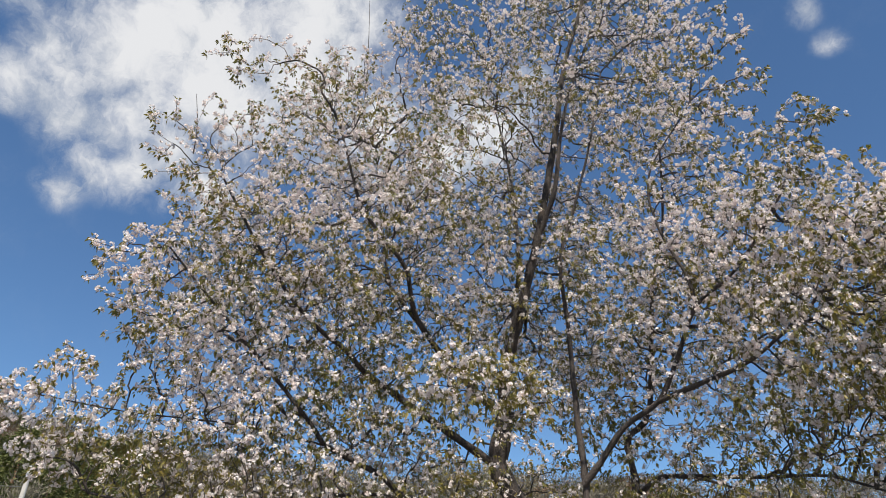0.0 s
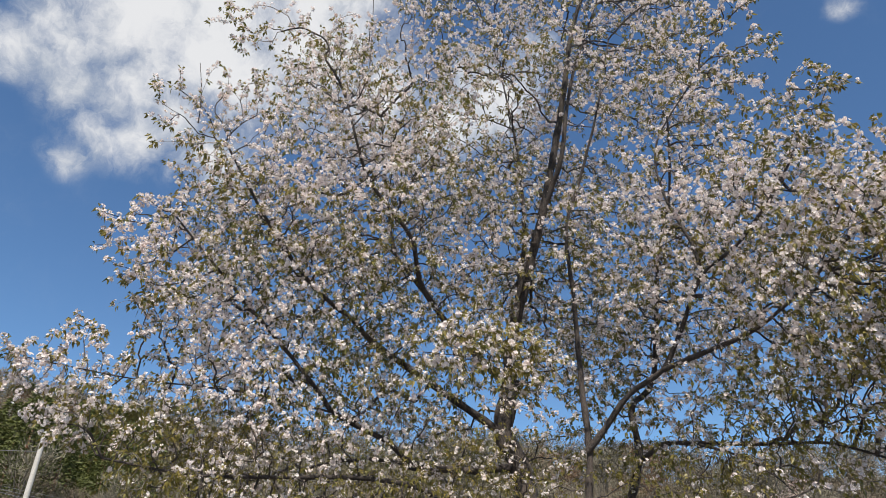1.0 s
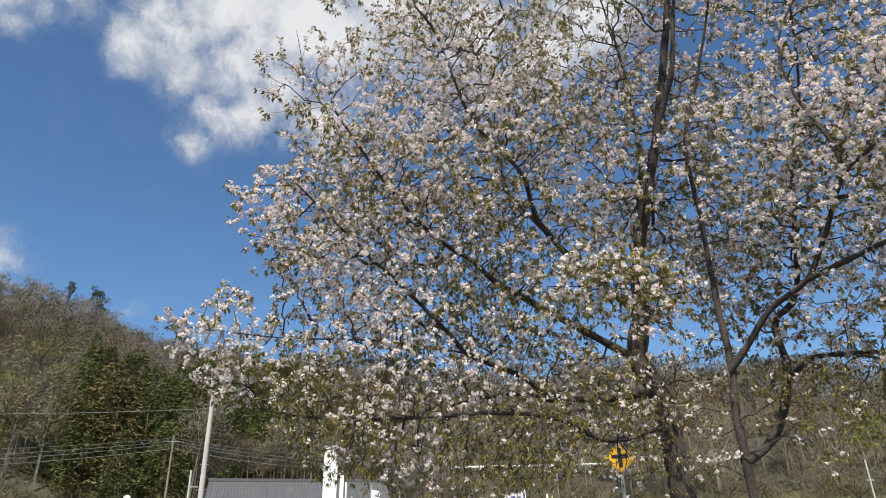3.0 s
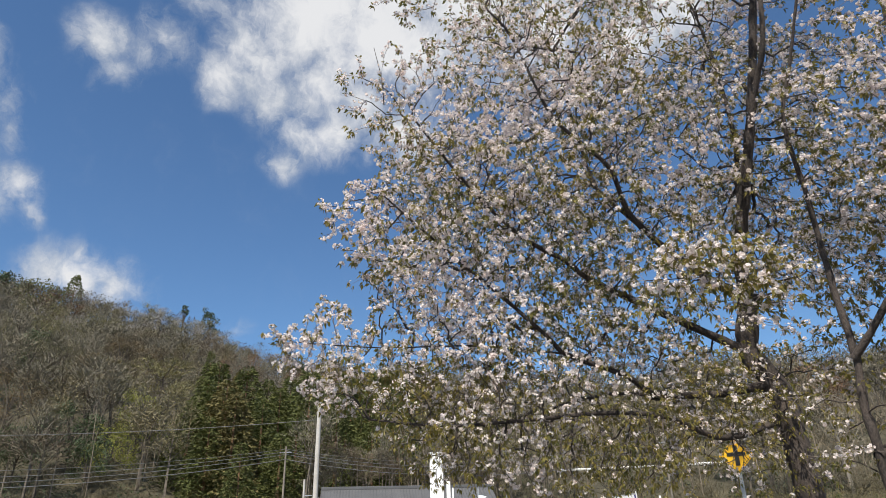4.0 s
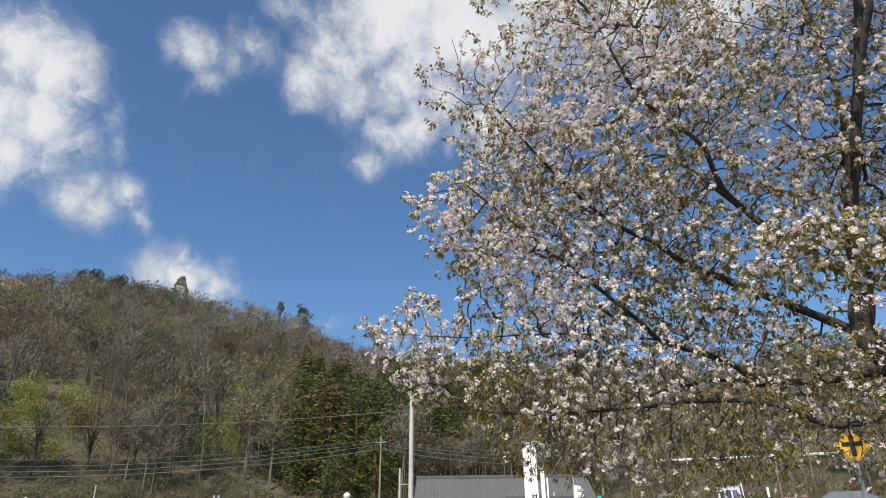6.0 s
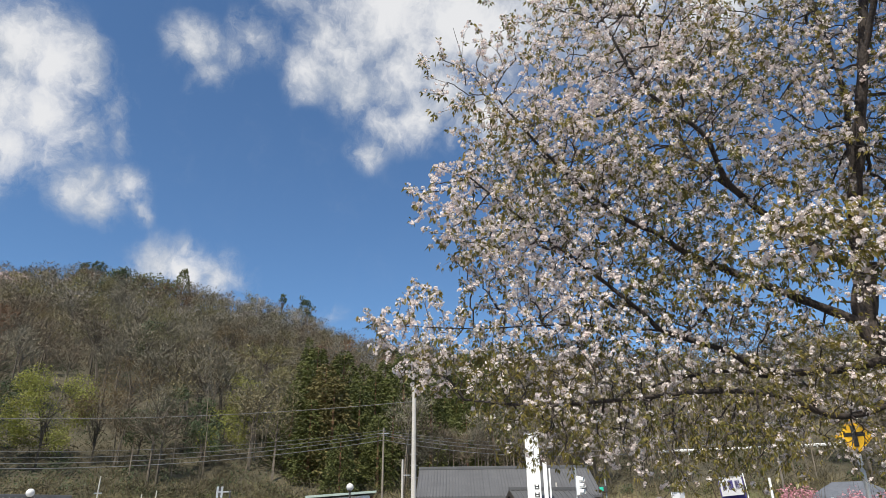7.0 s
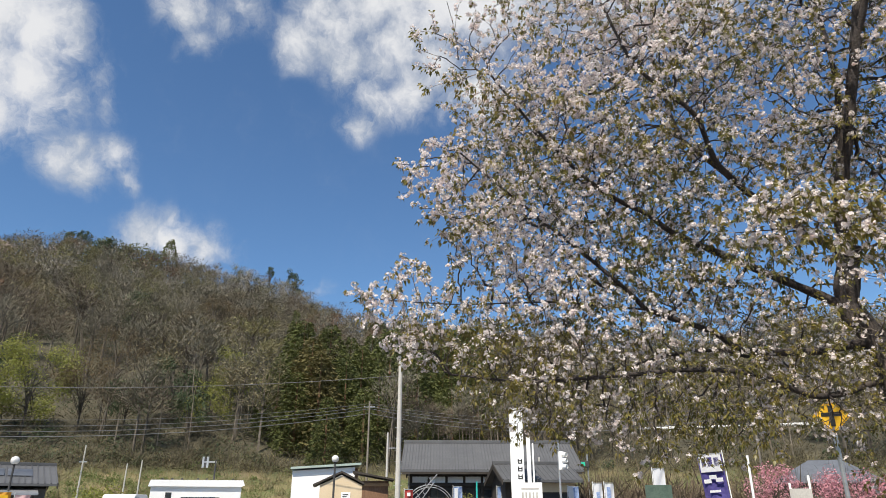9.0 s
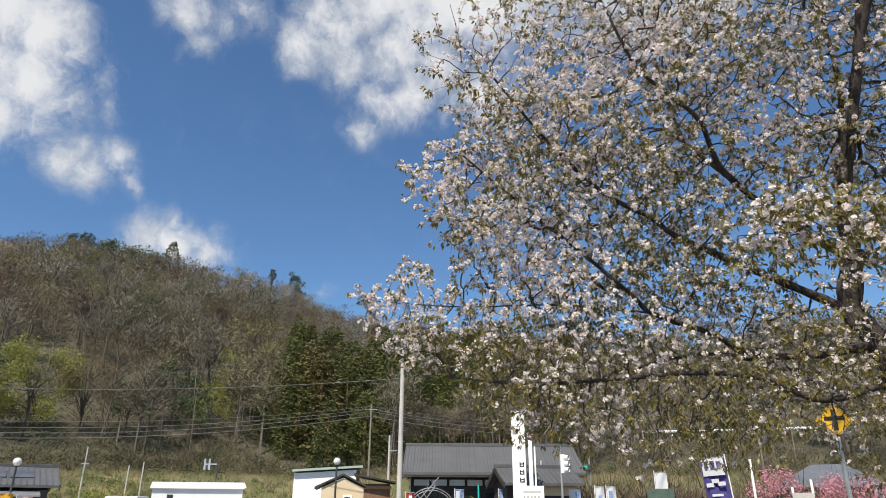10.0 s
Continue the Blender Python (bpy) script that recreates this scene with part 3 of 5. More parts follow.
def plant_cedar(yaw, r, h, which=0, plump=1.0):
    x, y = polar(yaw, r)
    m = Matrix.LocRotScale((x, y, float(ground_z(x, y))), Euler((0, 0, rng.uniform(0, 6.28))), None)
    if used[which]:
        c = copy_thing(cedars[which], m)
    else:
        c, used[which] = cedars[which], True
        c.matrix_world = m
    c.scale = (h * rng.uniform(1.2, 1.6) * plump,) * 2 + (h,)
    return c


for r0, tall in ((77, 8.6), (85, 10.6), (96, 12.8), (108, 13.6)):
    for yaw in np.arange(-3.5, 14.0, math.degrees(4.3 / r0)):
        if r0 == 77 and yaw < 5.5:
            continue
        edge = 1.0 - 0.22 * max(0, (yaw - 12.0) / 2)
        plant_cedar(yaw + rng.uniform(-0.5, 0.5), r0 + rng.uniform(-3, 3), tall * edge * rng.uniform(0.86, 1.12), 2 if rng.random() < 0.09 else int(rng.random() < 0.5))
plant_cedar(10.4, 80, 11.5, 2)
plant_cedar(11.2, 83, 12.5, 2)
tagged(plant_cedar(23.9, 240, 17, 0, 0.95), "lone dark conifer standing on the ridge", group="ridge conifers")
plant_cedar(6.0, 190, 11, 1)
plant_cedar(5.3, 188, 10, 0)
plant_cedar(12.8, 128, 9.5, 0, 0.75)

shade = Pile()
for _ in range(520):
    yaw, r = (rng.uniform(-60, 14) if rng.random() < 0.4 else rng.uniform(14, 42)), 74 + 62 * rng.random() ** 1.3
    x, y = polar(yaw, r)
    n, s = 85, rng.uniform(0.9, 2.8)
    d = rng.normal(size=(n, 3))
    d[:, 2] = abs(d[:, 2]) * 1.3
    d /= np.linalg.norm(d, axis=1, keepdims=True)
    c = d * rng.uniform(0.4, 1.0, (n, 1)) * s + np.array([x, y, float(ground_z(x, y))])
    v, f = flakes(c, d + rng.normal(size=(n, 3)) * 0.6, rng.uniform(0.06, 0.13, n), rng)
    shade.put(v, f)
tagged(part("woods_undergrowth", shade.mesh("woods_undergrowth", dark_leaf), None), "dark evergreen undergrowth at the foot of the woods", "woods", kind="stuff")
saplings = Pile()
for _ in range(230):
    yaw, r = (rng.uniform(-11, 4.5), rng.uniform(77, 92)) if rng.random() < 0.6 else (rng.uniform(-45, 30), rng.uniform(77, 105))
    if in_cedars(yaw, r) and r > 80:
        continue
    x, y = polar(yaw, r)
    h, z = rng.uniform(5, 9), float(ground_z(x, y))
    lean = rng.normal(size=2) * 0.35
    v, f = tube_arrays([(x, y, z - 0.2), (x + lean[0] * 0.4, y + lean[1] * 0.4, z + h * 0.5), (x + lean[0], y + lean[1], z + h)], [0.075, 0.06, 0.02], 4)
    saplings.put(v, f)
tagged(part("woods_saplings", saplings.mesh("woods_saplings", surface("sapling_bark", (0.13, 0.10, 0.075), (0.27, 0.23, 0.18), 0.3, 5, 0.9)), None), "slim upright bare saplings behind the hall", "woods", kind="stuff")

# shrubs and dry grass on the bank
scrub = Pile()
for k in range(3600):
    yaw, r = (rng.uniform(-66, -5), 78 + 185 * rng.random() ** 0.8) if k < 2200 else (rng.uniform(-5, 44), rng.uniform(120, 262))
    x, y = polar(yaw, r)
    n, s = 34, rng.uniform(1.6, 3.6)
    d = rng.normal(size=(n, 3))
    d[:, 2] = abs(d[:, 2]) * 1.2
    d /= np.linalg.norm(d, axis=1, keepdims=True)
    c = d * rng.uniform(0.5, 1.0, (n, 1)) * s + np.array([x, y, float(ground_z(x, y))])
    v, f = slivers(c, d + rng.normal(size=(n, 3)) * 0.4 + np.array([0, 0, 0.4]), rng.uniform(0.25, 0.6, n) * s, rng.uniform(0.05, 0.11, n) * (0.6 + r / 250), rng)
    scrub.put(v, f)
tagged(part("woods_scrub", scrub.mesh("woods_scrub", surface("tan_scrub", (0.12, 0.098, 0.066), (0.25, 0.21, 0.15), 0.03, 1, 0.9, island=0.35)), None), "tan leafless scrub between the hillside trees", "woods", kind="stuff")
bush = Pile()
for _ in range(420):
    yaw, r = rng.uniform(-62, 40), rng.uniform(58, 80)
    x, y = polar(yaw, r)
    n = 70
    d = rng.normal(size=(n, 3))
    d[:, 2] = abs(d[:, 2])
    d /= np.linalg.norm(d, axis=1, keepdims=True)
    s = rng.uniform(0.5, 1.7)
    c = d * rng.uniform(0.2, 0.8, (n, 1)) * s + np.array([x, y, float(ground_z(x, y))])
    v, f = slivers(c, d + rng.normal(size=(n, 3)) * 0.4, rng.uniform(0.25, 0.7, n) * s, rng.uniform(0.02, 0.06, n), rng)
    bush.put(v, f)
brush = Pile()
for _ in range(1350):
    yaw, r = rng.uniform(-62, 44), 73 + 80 * rng.random() ** 2.0
    if in_cedars(yaw, r):
        continue
    x, y = polar(yaw, r)
    n = 70
    d = rng.normal(size=(n, 3))
    d[:, 2] = abs(d[:, 2])
    d /= np.linalg.norm(d, axis=1, keepdims=True)
    s = rng.uniform(1.2, 3.0)
    c = d * rng.uniform(0.2, 0.9, (n, 1)) * s + np.array([x, y, float(ground_z(x, y))])
    v, f = slivers(c, d + rng.normal(size=(n, 3)) * 0.5, rng.uniform(0.18, 0.42, n) * s, rng.uniform(0.03, 0.07, n), rng)
    brush.put(v, f)
tagged(part("woods_brush", brush.mesh("woods_brush", surface("dark_brush", (0.045, 0.038, 0.022), (0.125, 0.105, 0.06), 0.2, 3, 0.9, island=0.4)), None), "dim brown brush under the hillside woods", "woods", kind="stuff")
tagged(part("bank_shrubs", bush.mesh("bank_shrubs", twig_olive), None), "scrubby olive and brown shrubs on the bank", "shrubs", kind="stuff")
green = Pile()
for yaw0, yaw1, r0, r1, count in ((21, 34, 57, 72, 130), (7, 20, 60, 74, 40), (-50, -15, 58, 76, 60)):
    for _ in range(count):
        yaw, r = rng.uniform(yaw0, yaw1), rng.uniform(r0, r1)
        x, y = polar(yaw, r)
        n = 150
        d = rng.normal(size=(n, 3))
        d[:, 2] = abs(d[:, 2])
        d /= np.linalg.norm(d, axis=1, keepdims=True)
        s = rng.uniform(0.4, 1.3)
        c = d * rng.uniform(0.4, 1.0, (n, 1)) * s + np.array([x, y, float(ground_z(x, y))])
        v, f = flakes(c, d + rng.normal(size=(n, 3)) * 0.6, rng.uniform(0.04, 0.09, n), rng)
        green.put(v, f)
tagged(part("bank_bushes", green.mesh("bank_bushes", surface("bush_leaves", (0.08, 0.118, 0.03), (0.18, 0.21, 0.06), 0.12, 2, 0.8, light=0.2, island=0.5)), None), "small green bushes scattered on the bank", "shrubs", kind="stuff")
brush = Pile()
for _ in range(620):
    yaw, r = rng.uniform(-46, -7.5), rng.uniform(42, 60)
    x, y = polar(yaw, r)
    n, s = 100, rng.uniform(1.2, 3.4)
    d = rng.normal(size=(n, 3))
    d[:, 2] = abs(d[:, 2]) * 1.4
    d /= np.linalg.norm(d, axis=1, keepdims=True)
    c = d * rng.uniform(0.1, 0.9, (n, 1)) * s + np.array([x, y, float(ground_z(x, y))])
    v, f = slivers(c, d + rng.normal(size=(n, 3)) * 0.4, rng.uniform(0.2, 0.5, n) * s, rng.uniform(0.035, 0.08, n), rng)
    brush.put(v, f)
tagged(part("roadside_brush", brush.mesh("roadside_brush", surface("brown_brush", (0.06, 0.042, 0.03), (0.16, 0.12, 0.075), 0.3, 4, 0.9, island=0.4)), None), "tangled brown brush beside the road", "shrubs", kind="stuff")
tuft = Pile()
n = 42000
ya, ra = rng.uniform(-62, 40, n), rng.uniform(53, 78, n)
tx, ty = -ra * np.sin(np.radians(ya)), ra * np.cos(np.radians(ya))
d = np.stack([rng.normal(size=n) * 0.35, rng.normal(size=n) * 0.35, np.ones(n)], -1)
v, f = slivers(np.stack([tx, ty, ground_z(tx, ty) - 0.03], -1), d, rng.uniform(0.25, 0.8, n), rng.uniform(0.03, 0.07, n), rng)
tuft.put(v, f)
tagged(part("bank_grass", tuft.mesh("bank_grass", surface("dry_grass", (0.34, 0.27, 0.15), (0.13, 0.15, 0.05), 0.2, 2, 0.9, light=0.2, island=0.4)), None), "dry and green grass tufts on the bank", "grass", kind="stuff")

# ---- buildings ----


def spot(yaw, r, z=0.0):
    """A pose on the ground at that heading and distance, facing the lot's middle."""
    x, y = polar(yaw, r)
    return pose(x, y, float(ground_z(x, y)) + z, 0, 0, yaw)


def gable_roof(parent, x0, x1, depth, eave, ridge, over, rib, along="x"):
    """A tiled gable roof with its ridge along x (or y), rows of tiles as ribs down both slopes, and a ridge cap."""
    mid = depth / 2
    outline = [(-over, eave), (mid, ridge), (depth + over, eave), (depth + over, eave - 0.12), (mid, ridge - 0.15), (-over, eave - 0.12)]
    roof = part("roof", prism(outline, x1 - x0, "x" if along == "x" else "y", x0), roof_tile, parent)
    run = math.hypot(mid + over, ridge - eave)
    slope = math.atan2(ridge - eave, mid + over)
    me = bpy.data.meshes.new("roof_rib")
    bm = box(-0.03, 0.03, 0, run, 0.0, 0.03, 0.008)
    bm.to_mesh(me)
    bm.free()
    me.materials.append(roof_tile)
    n = int((x1 - x0) / rib)
    for side in (0, 1):
        for k in range(n + 1):
            a = x0 + (x1 - x0) * k / n
            ob = new("roof_rib", me)
            ob.parent = roof
            if along == "x":
                ob.matrix_local = Matrix.Translation((a, -over if side == 0 else depth + over, eave)) @ Euler((slope, 0, math.pi * side)).to_matrix().to_4x4()
                if side:
                    ob.matrix_local = Matrix.Translation((a, depth + over, eave)) @ Matrix.Rotation(math.pi, 4, "Z") @ Matrix.Rotation(slope, 4, "X")
            else:
                turn = Matrix.Rotation(-math.pi / 2 if side == 0 else math.pi / 2, 4, "Z")
                ob.matrix_local = Matrix.Translation((-over if side == 0 else depth + over, a, eave)) @ turn @ Matrix.Rotation(slope, 4, "X")
    for a in (x0 - 0.06, x1 + 0.01):
        edge = [(-over, eave - 0.02), (mid, ridge - 0.02), (depth + over, eave - 0.02), (depth + over, eave - 0.24), (mid, ridge - 0.27), (-over, eave - 0.24)]
        part("bargeboard", prism(edge, 0.05, "x" if along == "x" else "y", a), dark_trim, roof)
    cap = box(x0 - 0.05, x1 + 0.05, mid - 0.13, mid + 0.13, ridge - 0.04, ridge + 0.14, 0.03) if along == "x" else \
        box(mid - 0.13, mid + 0.13, x0 - 0.05, x1 + 0.05, ridge - 0.04, ridge + 0.14, 0.03)
    part("ridge_cap", cap, roof_tile, roof)
    return roof


def gable_walls(parent, x0, x1, depth, eave, ridge, mat, along="x", name="wall"):
    return part(name, prism([(0, 0), (0, eave - 0.16), (depth / 2, ridge - 0.2), (depth, eave - 0.16), (depth, 0)], x1 - x0, "x" if along == "x" else "y", x0), mat, parent)


hall = thing("market_hall", "long dark timber hall with grey tiled roof", "building", spot(0, 40))
gable_walls(hall, -1.8, 7.6, 5.4, 3.3, 5.05, dark_trim)
gable_roof(hall, -2.25, 8.1, 5.4, 3.3, 5.05, 0.9, 0.18)
for k in range(9):
    x = -1.7 + k * 1.02
    part("plaster_panel", box(x + 0.06, x + 0.94, -0.035, 0.0, 2.62, 2.95, 0.008), white_paint, hall, "white plaster panel")
    part("post", box(x - 0.06, x + 0.06, -0.10, 0.02, 0, 3.05, 0.01), dark_trim, hall)
    w0 = part("window", box(x + 0.1, x + 0.92, -0.06, 0.0, 0.5, 2.25, 0.01), window_glass, hall)
    part("mullion", box(x + 0.49, x + 0.53, -0.075, -0.062, 0.5, 2.25), dark_trim, w0)
part("beam", box(-1.9, 7.7, -0.14, -0.04, 2.42, 2.58, 0.01), dark_trim, hall)
part("fascia", box(-2.2, 8.0, -0.88, -0.82, 3.05, 3.2, 0.01), dark_trim, hall)
part("downpipe", box(-1.86, -1.80, -0.2, -0.12, 0, 3.1, 0.01), pole_grey, hall, "grey rain pipe")

annex = thing("market_annex", "small tiled annex with beige boarded front", "building", spot(-7.5, 35.4) @ pose(0, 0, 0, 0, 0, 16))
gable_walls(annex, -1.4, 2.2, 3.0, 2.66, 3.5, dark_trim)
gable_roof(annex, -1.65, 2.45, 3.0, 2.62, 3.47, 0.6, 0.25)
part("front_board", box(-0.6, 2.25, -0.05, 0.0, 2.05, 2.5, 0.01), beige_wall, annex, "beige boarded panel")
# No hole in the wall: a black panel paints the doorway's inner shade.
part("opening", box(0.6, 2.1, -0.03, 0.0, 0, 1.95), sign_black, annex, "black panel in place of a shaded doorway")

store = thing("storehouse", "white flat-fronted storehouse with lean-to roof", "building", spot(9.6, 40))
part("wall", prism([(-1.75, 0), (-1.75, 3.22), (1.75, 3.46), (1.75, 0)], 4.0, "y", 0.0), white_paint, store)
part("roof", prism([(-1.85, 3.3), (-1.85, 3.42), (2.1, 3.69), (2.1, 3.57)], 4.5, "y", -0.25), surface("pale_green_roof", (0.30, 0.38, 0.34), (0.40, 0.48, 0.44), 1, 15, 0.5), store, "pale green metal roof")
# Dark brown slab added over the right side in place of its shade.
part("side_shade", box(1.75, 1.95, 0.2, 3.9, 0, 3.4), brown_wood, store)

shed = thing("garden_shed", "beige gabled shed with dark roof edge", "shed", spot(8.15, 31))
part("wall", prism([(-0.92, 0), (-0.92, 2.28), (0, 2.68), (0.92, 2.28), (0.92, 0)], 2.2, "y", 0), beige_wall, shed)
part("roof", prism([(-1.22, 2.22), (0, 2.78), (1.02, 2.30), (1.02, 2.38), (0, 2.87), (-1.22, 2.31)], 2.6, "y", -0.10), dark_trim, shed, "dark brown roof")
poster = part("poster", box(0.02, 0.42, -0.02, 0.0, 1.55, 1.98), white_paint, shed, "white notice")
for dx, dz, ww in ((0.09, 1.86, 0.24), (0.08, 1.78, 0.18), (0.12, 1.70, 0.22)):
    part("mark", box(dx, dx + ww, -0.026, -0.021, dz, dz + 0.04), sign_black, poster)

hut = thing("timber_hut", "brown timber hut with sagging dark roof", "hut", spot(5.7, 37))
part("wall", box(-0.85, 0.9, 0, 2.2, 0, 2.62, 0.01), brown_wood, hut)
part("roof", prism([(-1.0, 3.12), (1.2, 2.72), (1.2, 2.64), (-1.0, 3.02)], 3.0, "y", -0.5), dark_trim, hut)
part("crossbeam", box(-0.9, 0.95, -0.08, 0.0, 2.35, 2.5, 0.01), surface("ochre_beam", (0.30, 0.17, 0.08), (0.40, 0.25, 0.13), 1, 15, 0.8), hut)

house = thing("farmhouse", "grey farmhouse with panels on its tiled roof", "house", spot(33.5, 41))
gable_walls(house, -6, 2.9, 5.0, 2.35, 3.35, grey_wall)
roof = gable_roof(house, -6.4, 3.3, 5.0, 2.42, 3.42, 0.7, 0.28)
for k in range(6):
    p = part("solar_panel", box(-0.55, 0.55, -0.62, 0.62, 0, 0.04, 0.01), panel_blue, roof, "dark solar panel")
    p.matrix_local = Matrix.Translation((-4.6 + 1.25 * k, 1.0, 2.97)) @ Matrix.Rotation(math.atan2(1.0, 3.2), 4, "X")
part("porch_roof", prism([(-1.5, 1.95), (-0.2, 2.2), (-0.2, 2.12), (-1.5, 1.87)], 8.0, "x", -5.5), steel, house, "light metal porch roof")
for x in (-5.3, -3.3, -1.3, 0.7, 2.3):
    part("porch_post", box(x - 0.05, x + 0.05, -1.4, -1.3, 0, 1.88), dark_trim, house)
    part("window", box(x + 0.3, x + 1.5, -0.03, 0.0, 0.8, 1.75, 0.01), window_glass, house)

prefab = thing("site_cabin", "long white flat-roofed cabin with small window", "building", spot(19.2, 44))
part("body", box(-2.6, 2.5, 0, 2.4, 0, 2.42, 0.03), white_paint, prefab)
part("roof_edge", prism([(-2.75, 2.42), (-2.65, 2.78), (2.55, 2.80), (2.68, 2.5), (2.5, 2.42)], 2.7, "y", -0.15), white_paint, prefab)
door = part("window", box(-1.72, -1.46, -0.02, 0.0, 1.4, 2.05, 0.01), window_glass, prefab)
part("frame", box(-1.76, -1.42, -0.012, 0.0, 1.36, 2.09), dark_metal, door)
for x in (-2.1, -1.55, -1.0, -0.1, 0.4, 1.9):
    part("roof_vent", box(x, x + 0.12, 0.0, 0.25, 2.78, 2.9, 0.02), dark_metal, prefab)
for k in range(12):
    x = -2.4 + k * 0.42
    part("panel_joint", box(x, x + 0.012, -0.004, 0.0, 0.1, 2.4), white_paint, prefab)

bath = thing("tiled_house", "grey-blue hip-roofed house behind pink shrubs", "house", spot(-29.2, 47))
part("wall", box(-2.6, 2.6, 0, 4, 0, 2.7, 0.02), grey_wall, bath)
bm = bmesh.new()
low_r = [bm.verts.new(p) for p in ((-3.1, -0.5, 2.65), (3.1, -0.5, 2.65), (3.1, 4.5, 2.65), (-3.1, 4.5, 2.65))]
top_r = [bm.verts.new(p) for p in ((-0.9, 2, 4.05), (0.9, 2, 4.05))]
for f in ((0, 1, 5, 4), (1, 2, 5), (2, 3, 4, 5), (3, 0, 4), (3, 2, 1, 0)):
    bm.faces.new([(low_r + top_r)[i] for i in f])
part("roof", bm, surface("blue_grey_tile", (0.085, 0.093, 0.107), (0.13, 0.14, 0.16), 1, 8, 0.5, 0.2), bath, "blue-grey hip roof")

# ---- poles, lamps, wires ----
main_pole = pole("utility_pole", "tall pale concrete utility pole", "pole", *polar(3.55, 28), 7.3, 0.12, 0.08, pole_grey)
for z in (2.2, 2.65, 3.1, 3.55, 4.0, 4.45):
    part("step_bolt", box(-0.16, 0.16, -0.008, 0.008, z, z + 0.016), steel, main_pole)
thin = pole("wooden_pole", "thin grey wooden pole beside the hall", "pole", *polar(4.47, 38), 5.2, 0.075, 0.055, pole_grey)
part("bracket", box(0.0, 0.45, -0.02, 0.02, 4.35, 4.4), steel, thin)
bank_poles = [(27.45, 60, 5.6, "pole"), (24.45, 62, 4.4, "pole"), (23.45, 62, 4.7, "pole"), (-47.3, 52, 5.8, "pole"), (-8.15, 40, 3.9, "pole"), (-24.1, 25, 2.95, "post")]
for yaw, r, h, what in bank_poles:
    x, y = polar(yaw, r)
    gz = float(ground_z(x, y))
    p = pole("utility_pole" if what == "pole" else "white_post", "slender weathered grey pole on the bank" if what == "pole" else "slender white-painted metal post", what, x, y, h - gz + 0.1, 0.07 if what == "pole" else 0.04, 0.05 if what == "pole" else 0.04, pole_grey if what == "pole" else white_paint, gz)
    if h > 5:
        part("crossarm", box(-0.3, 0.3, -0.04, 0.04, h - gz - 1.2, h - gz - 1.1, 0.01), steel, p)


def globe_lamp(yaw, r, h, d=0.15):
    t = pole("globe_lamp", "white globe lamp on a dark metal post", "lamp", *polar(yaw, r), h, 0.05, 0.04, dark_metal, group="globe lamps")
    bm = bmesh.new()
    bmesh.ops.create_uvsphere(bm, u_segments=20, v_segments=12, radius=d, matrix=Matrix.Translation((0, 0, h + d * 0.85)))
    part("globe", bm, globe_white, t, "white opal globe", True)
    bm = bmesh.new()
    bmesh.ops.create_cone(bm, cap_ends=True, segments=16, radius1=0.06, radius2=0.09, depth=0.1, matrix=Matrix.Translation((0, 0, h)))
    part("collar", bm, dark_metal, t)


globe_lamp(31.73, 34, 3.05, 0.17)
globe_lamp(8.74, 29, 3.13)
mirror = pole("signal_post", "dark post carrying a framed signal board", "post", *polar(18.1, 45), 4.0, 0.06, 0.05, dark_metal)
part("arm", box(-0.75, 0.05, -0.03, 0.03, 3.85, 3.92, 0.01), steel, mirror)
for x in (-0.78, -0.5):
    part("board_frame", box(x - 0.06, x + 0.06, -0.04, 0.02, 3.55, 4.2, 0.01), steel, mirror)
part("board", box(-0.74, -0.55, -0.02, 0.01, 3.6, 4.15, 0.01), dark_metal, mirror)

pole_a, pole_b, pole_c = Vector((*polar(6.1, 60), 9.7)), Vector((*polar(60, 75), 9.6)), Vector((*polar(-25, 62), 9.4))
for spot_v, top in ((pole_a, 10.0), (pole_b, 10.0), (pole_c, 9.8)):
    gz = float(ground_z(spot_v.x, spot_v.y))
    p = pole("utility_pole", "utility pole carrying overhead cables", "pole", spot_v.x, spot_v.y, top - gz, 0.11, 0.07, pole_wood, gz)
    for z in (9.45,):
        part("crossarm", box(-0.5, 0.5, -0.04, 0.04, z - gz, z - gz + 0.08, 0.01), steel, p)


def cable(a, b, sag, r=0.018):
    k = np.linspace(0, 1, 25)[:, None]
    pts = np.array(a) * (1 - k) + np.array(b) * k
    pts[:, 2] -= (4 * sag * k * (1 - k))[:, 0]
    v, f = tube_arrays(pts, np.full(25, r), 5)
    return tagged(part("overhead_cable", mesh_of("overhead_cable", v, f, cable_black), None), "thin dark overhead cable between poles", "cable", group="overhead cables")


for dx, dz, sag, r in ((-0.5, 0.0, 2.5, 0.015), (0.0, -0.15, 2.75, 0.022), (0.5, -0.3, 2.95, 0.026), (0.2, -0.75, 2.9, 0.03)):
    off = Vector((0, dx, dz))
    cable(pole_a + off, pole_b + off, sag, r)
    cable(pole_a + off, pole_c + off, sag * 0.55, r)
cable(Vector((*polar(3.55, 28), 6.6)), Vector((*polar(62, 60), 10.5)), 2.0, 0.012)

# white guard rail along the hill road
rail = thing("guard_rail", "white guard rail along the hillside road", "guard rail")
line = [Vector((*polar(yaw, 92), 0)) for yaw in np.linspace(-16.5, -30, 13)]
for k, p in enumerate(line):
    gz = float(ground_z(p.x, p.y))
    p.z = 1.6 + 92 * math.tan(radians(5.57 - 0.01 * k))
    part("post", box(p.x - 0.06, p.x + 0.06, p.y - 0.06, p.y + 0.06, gz - 0.2, p.z + 0.2), white_paint, rail)
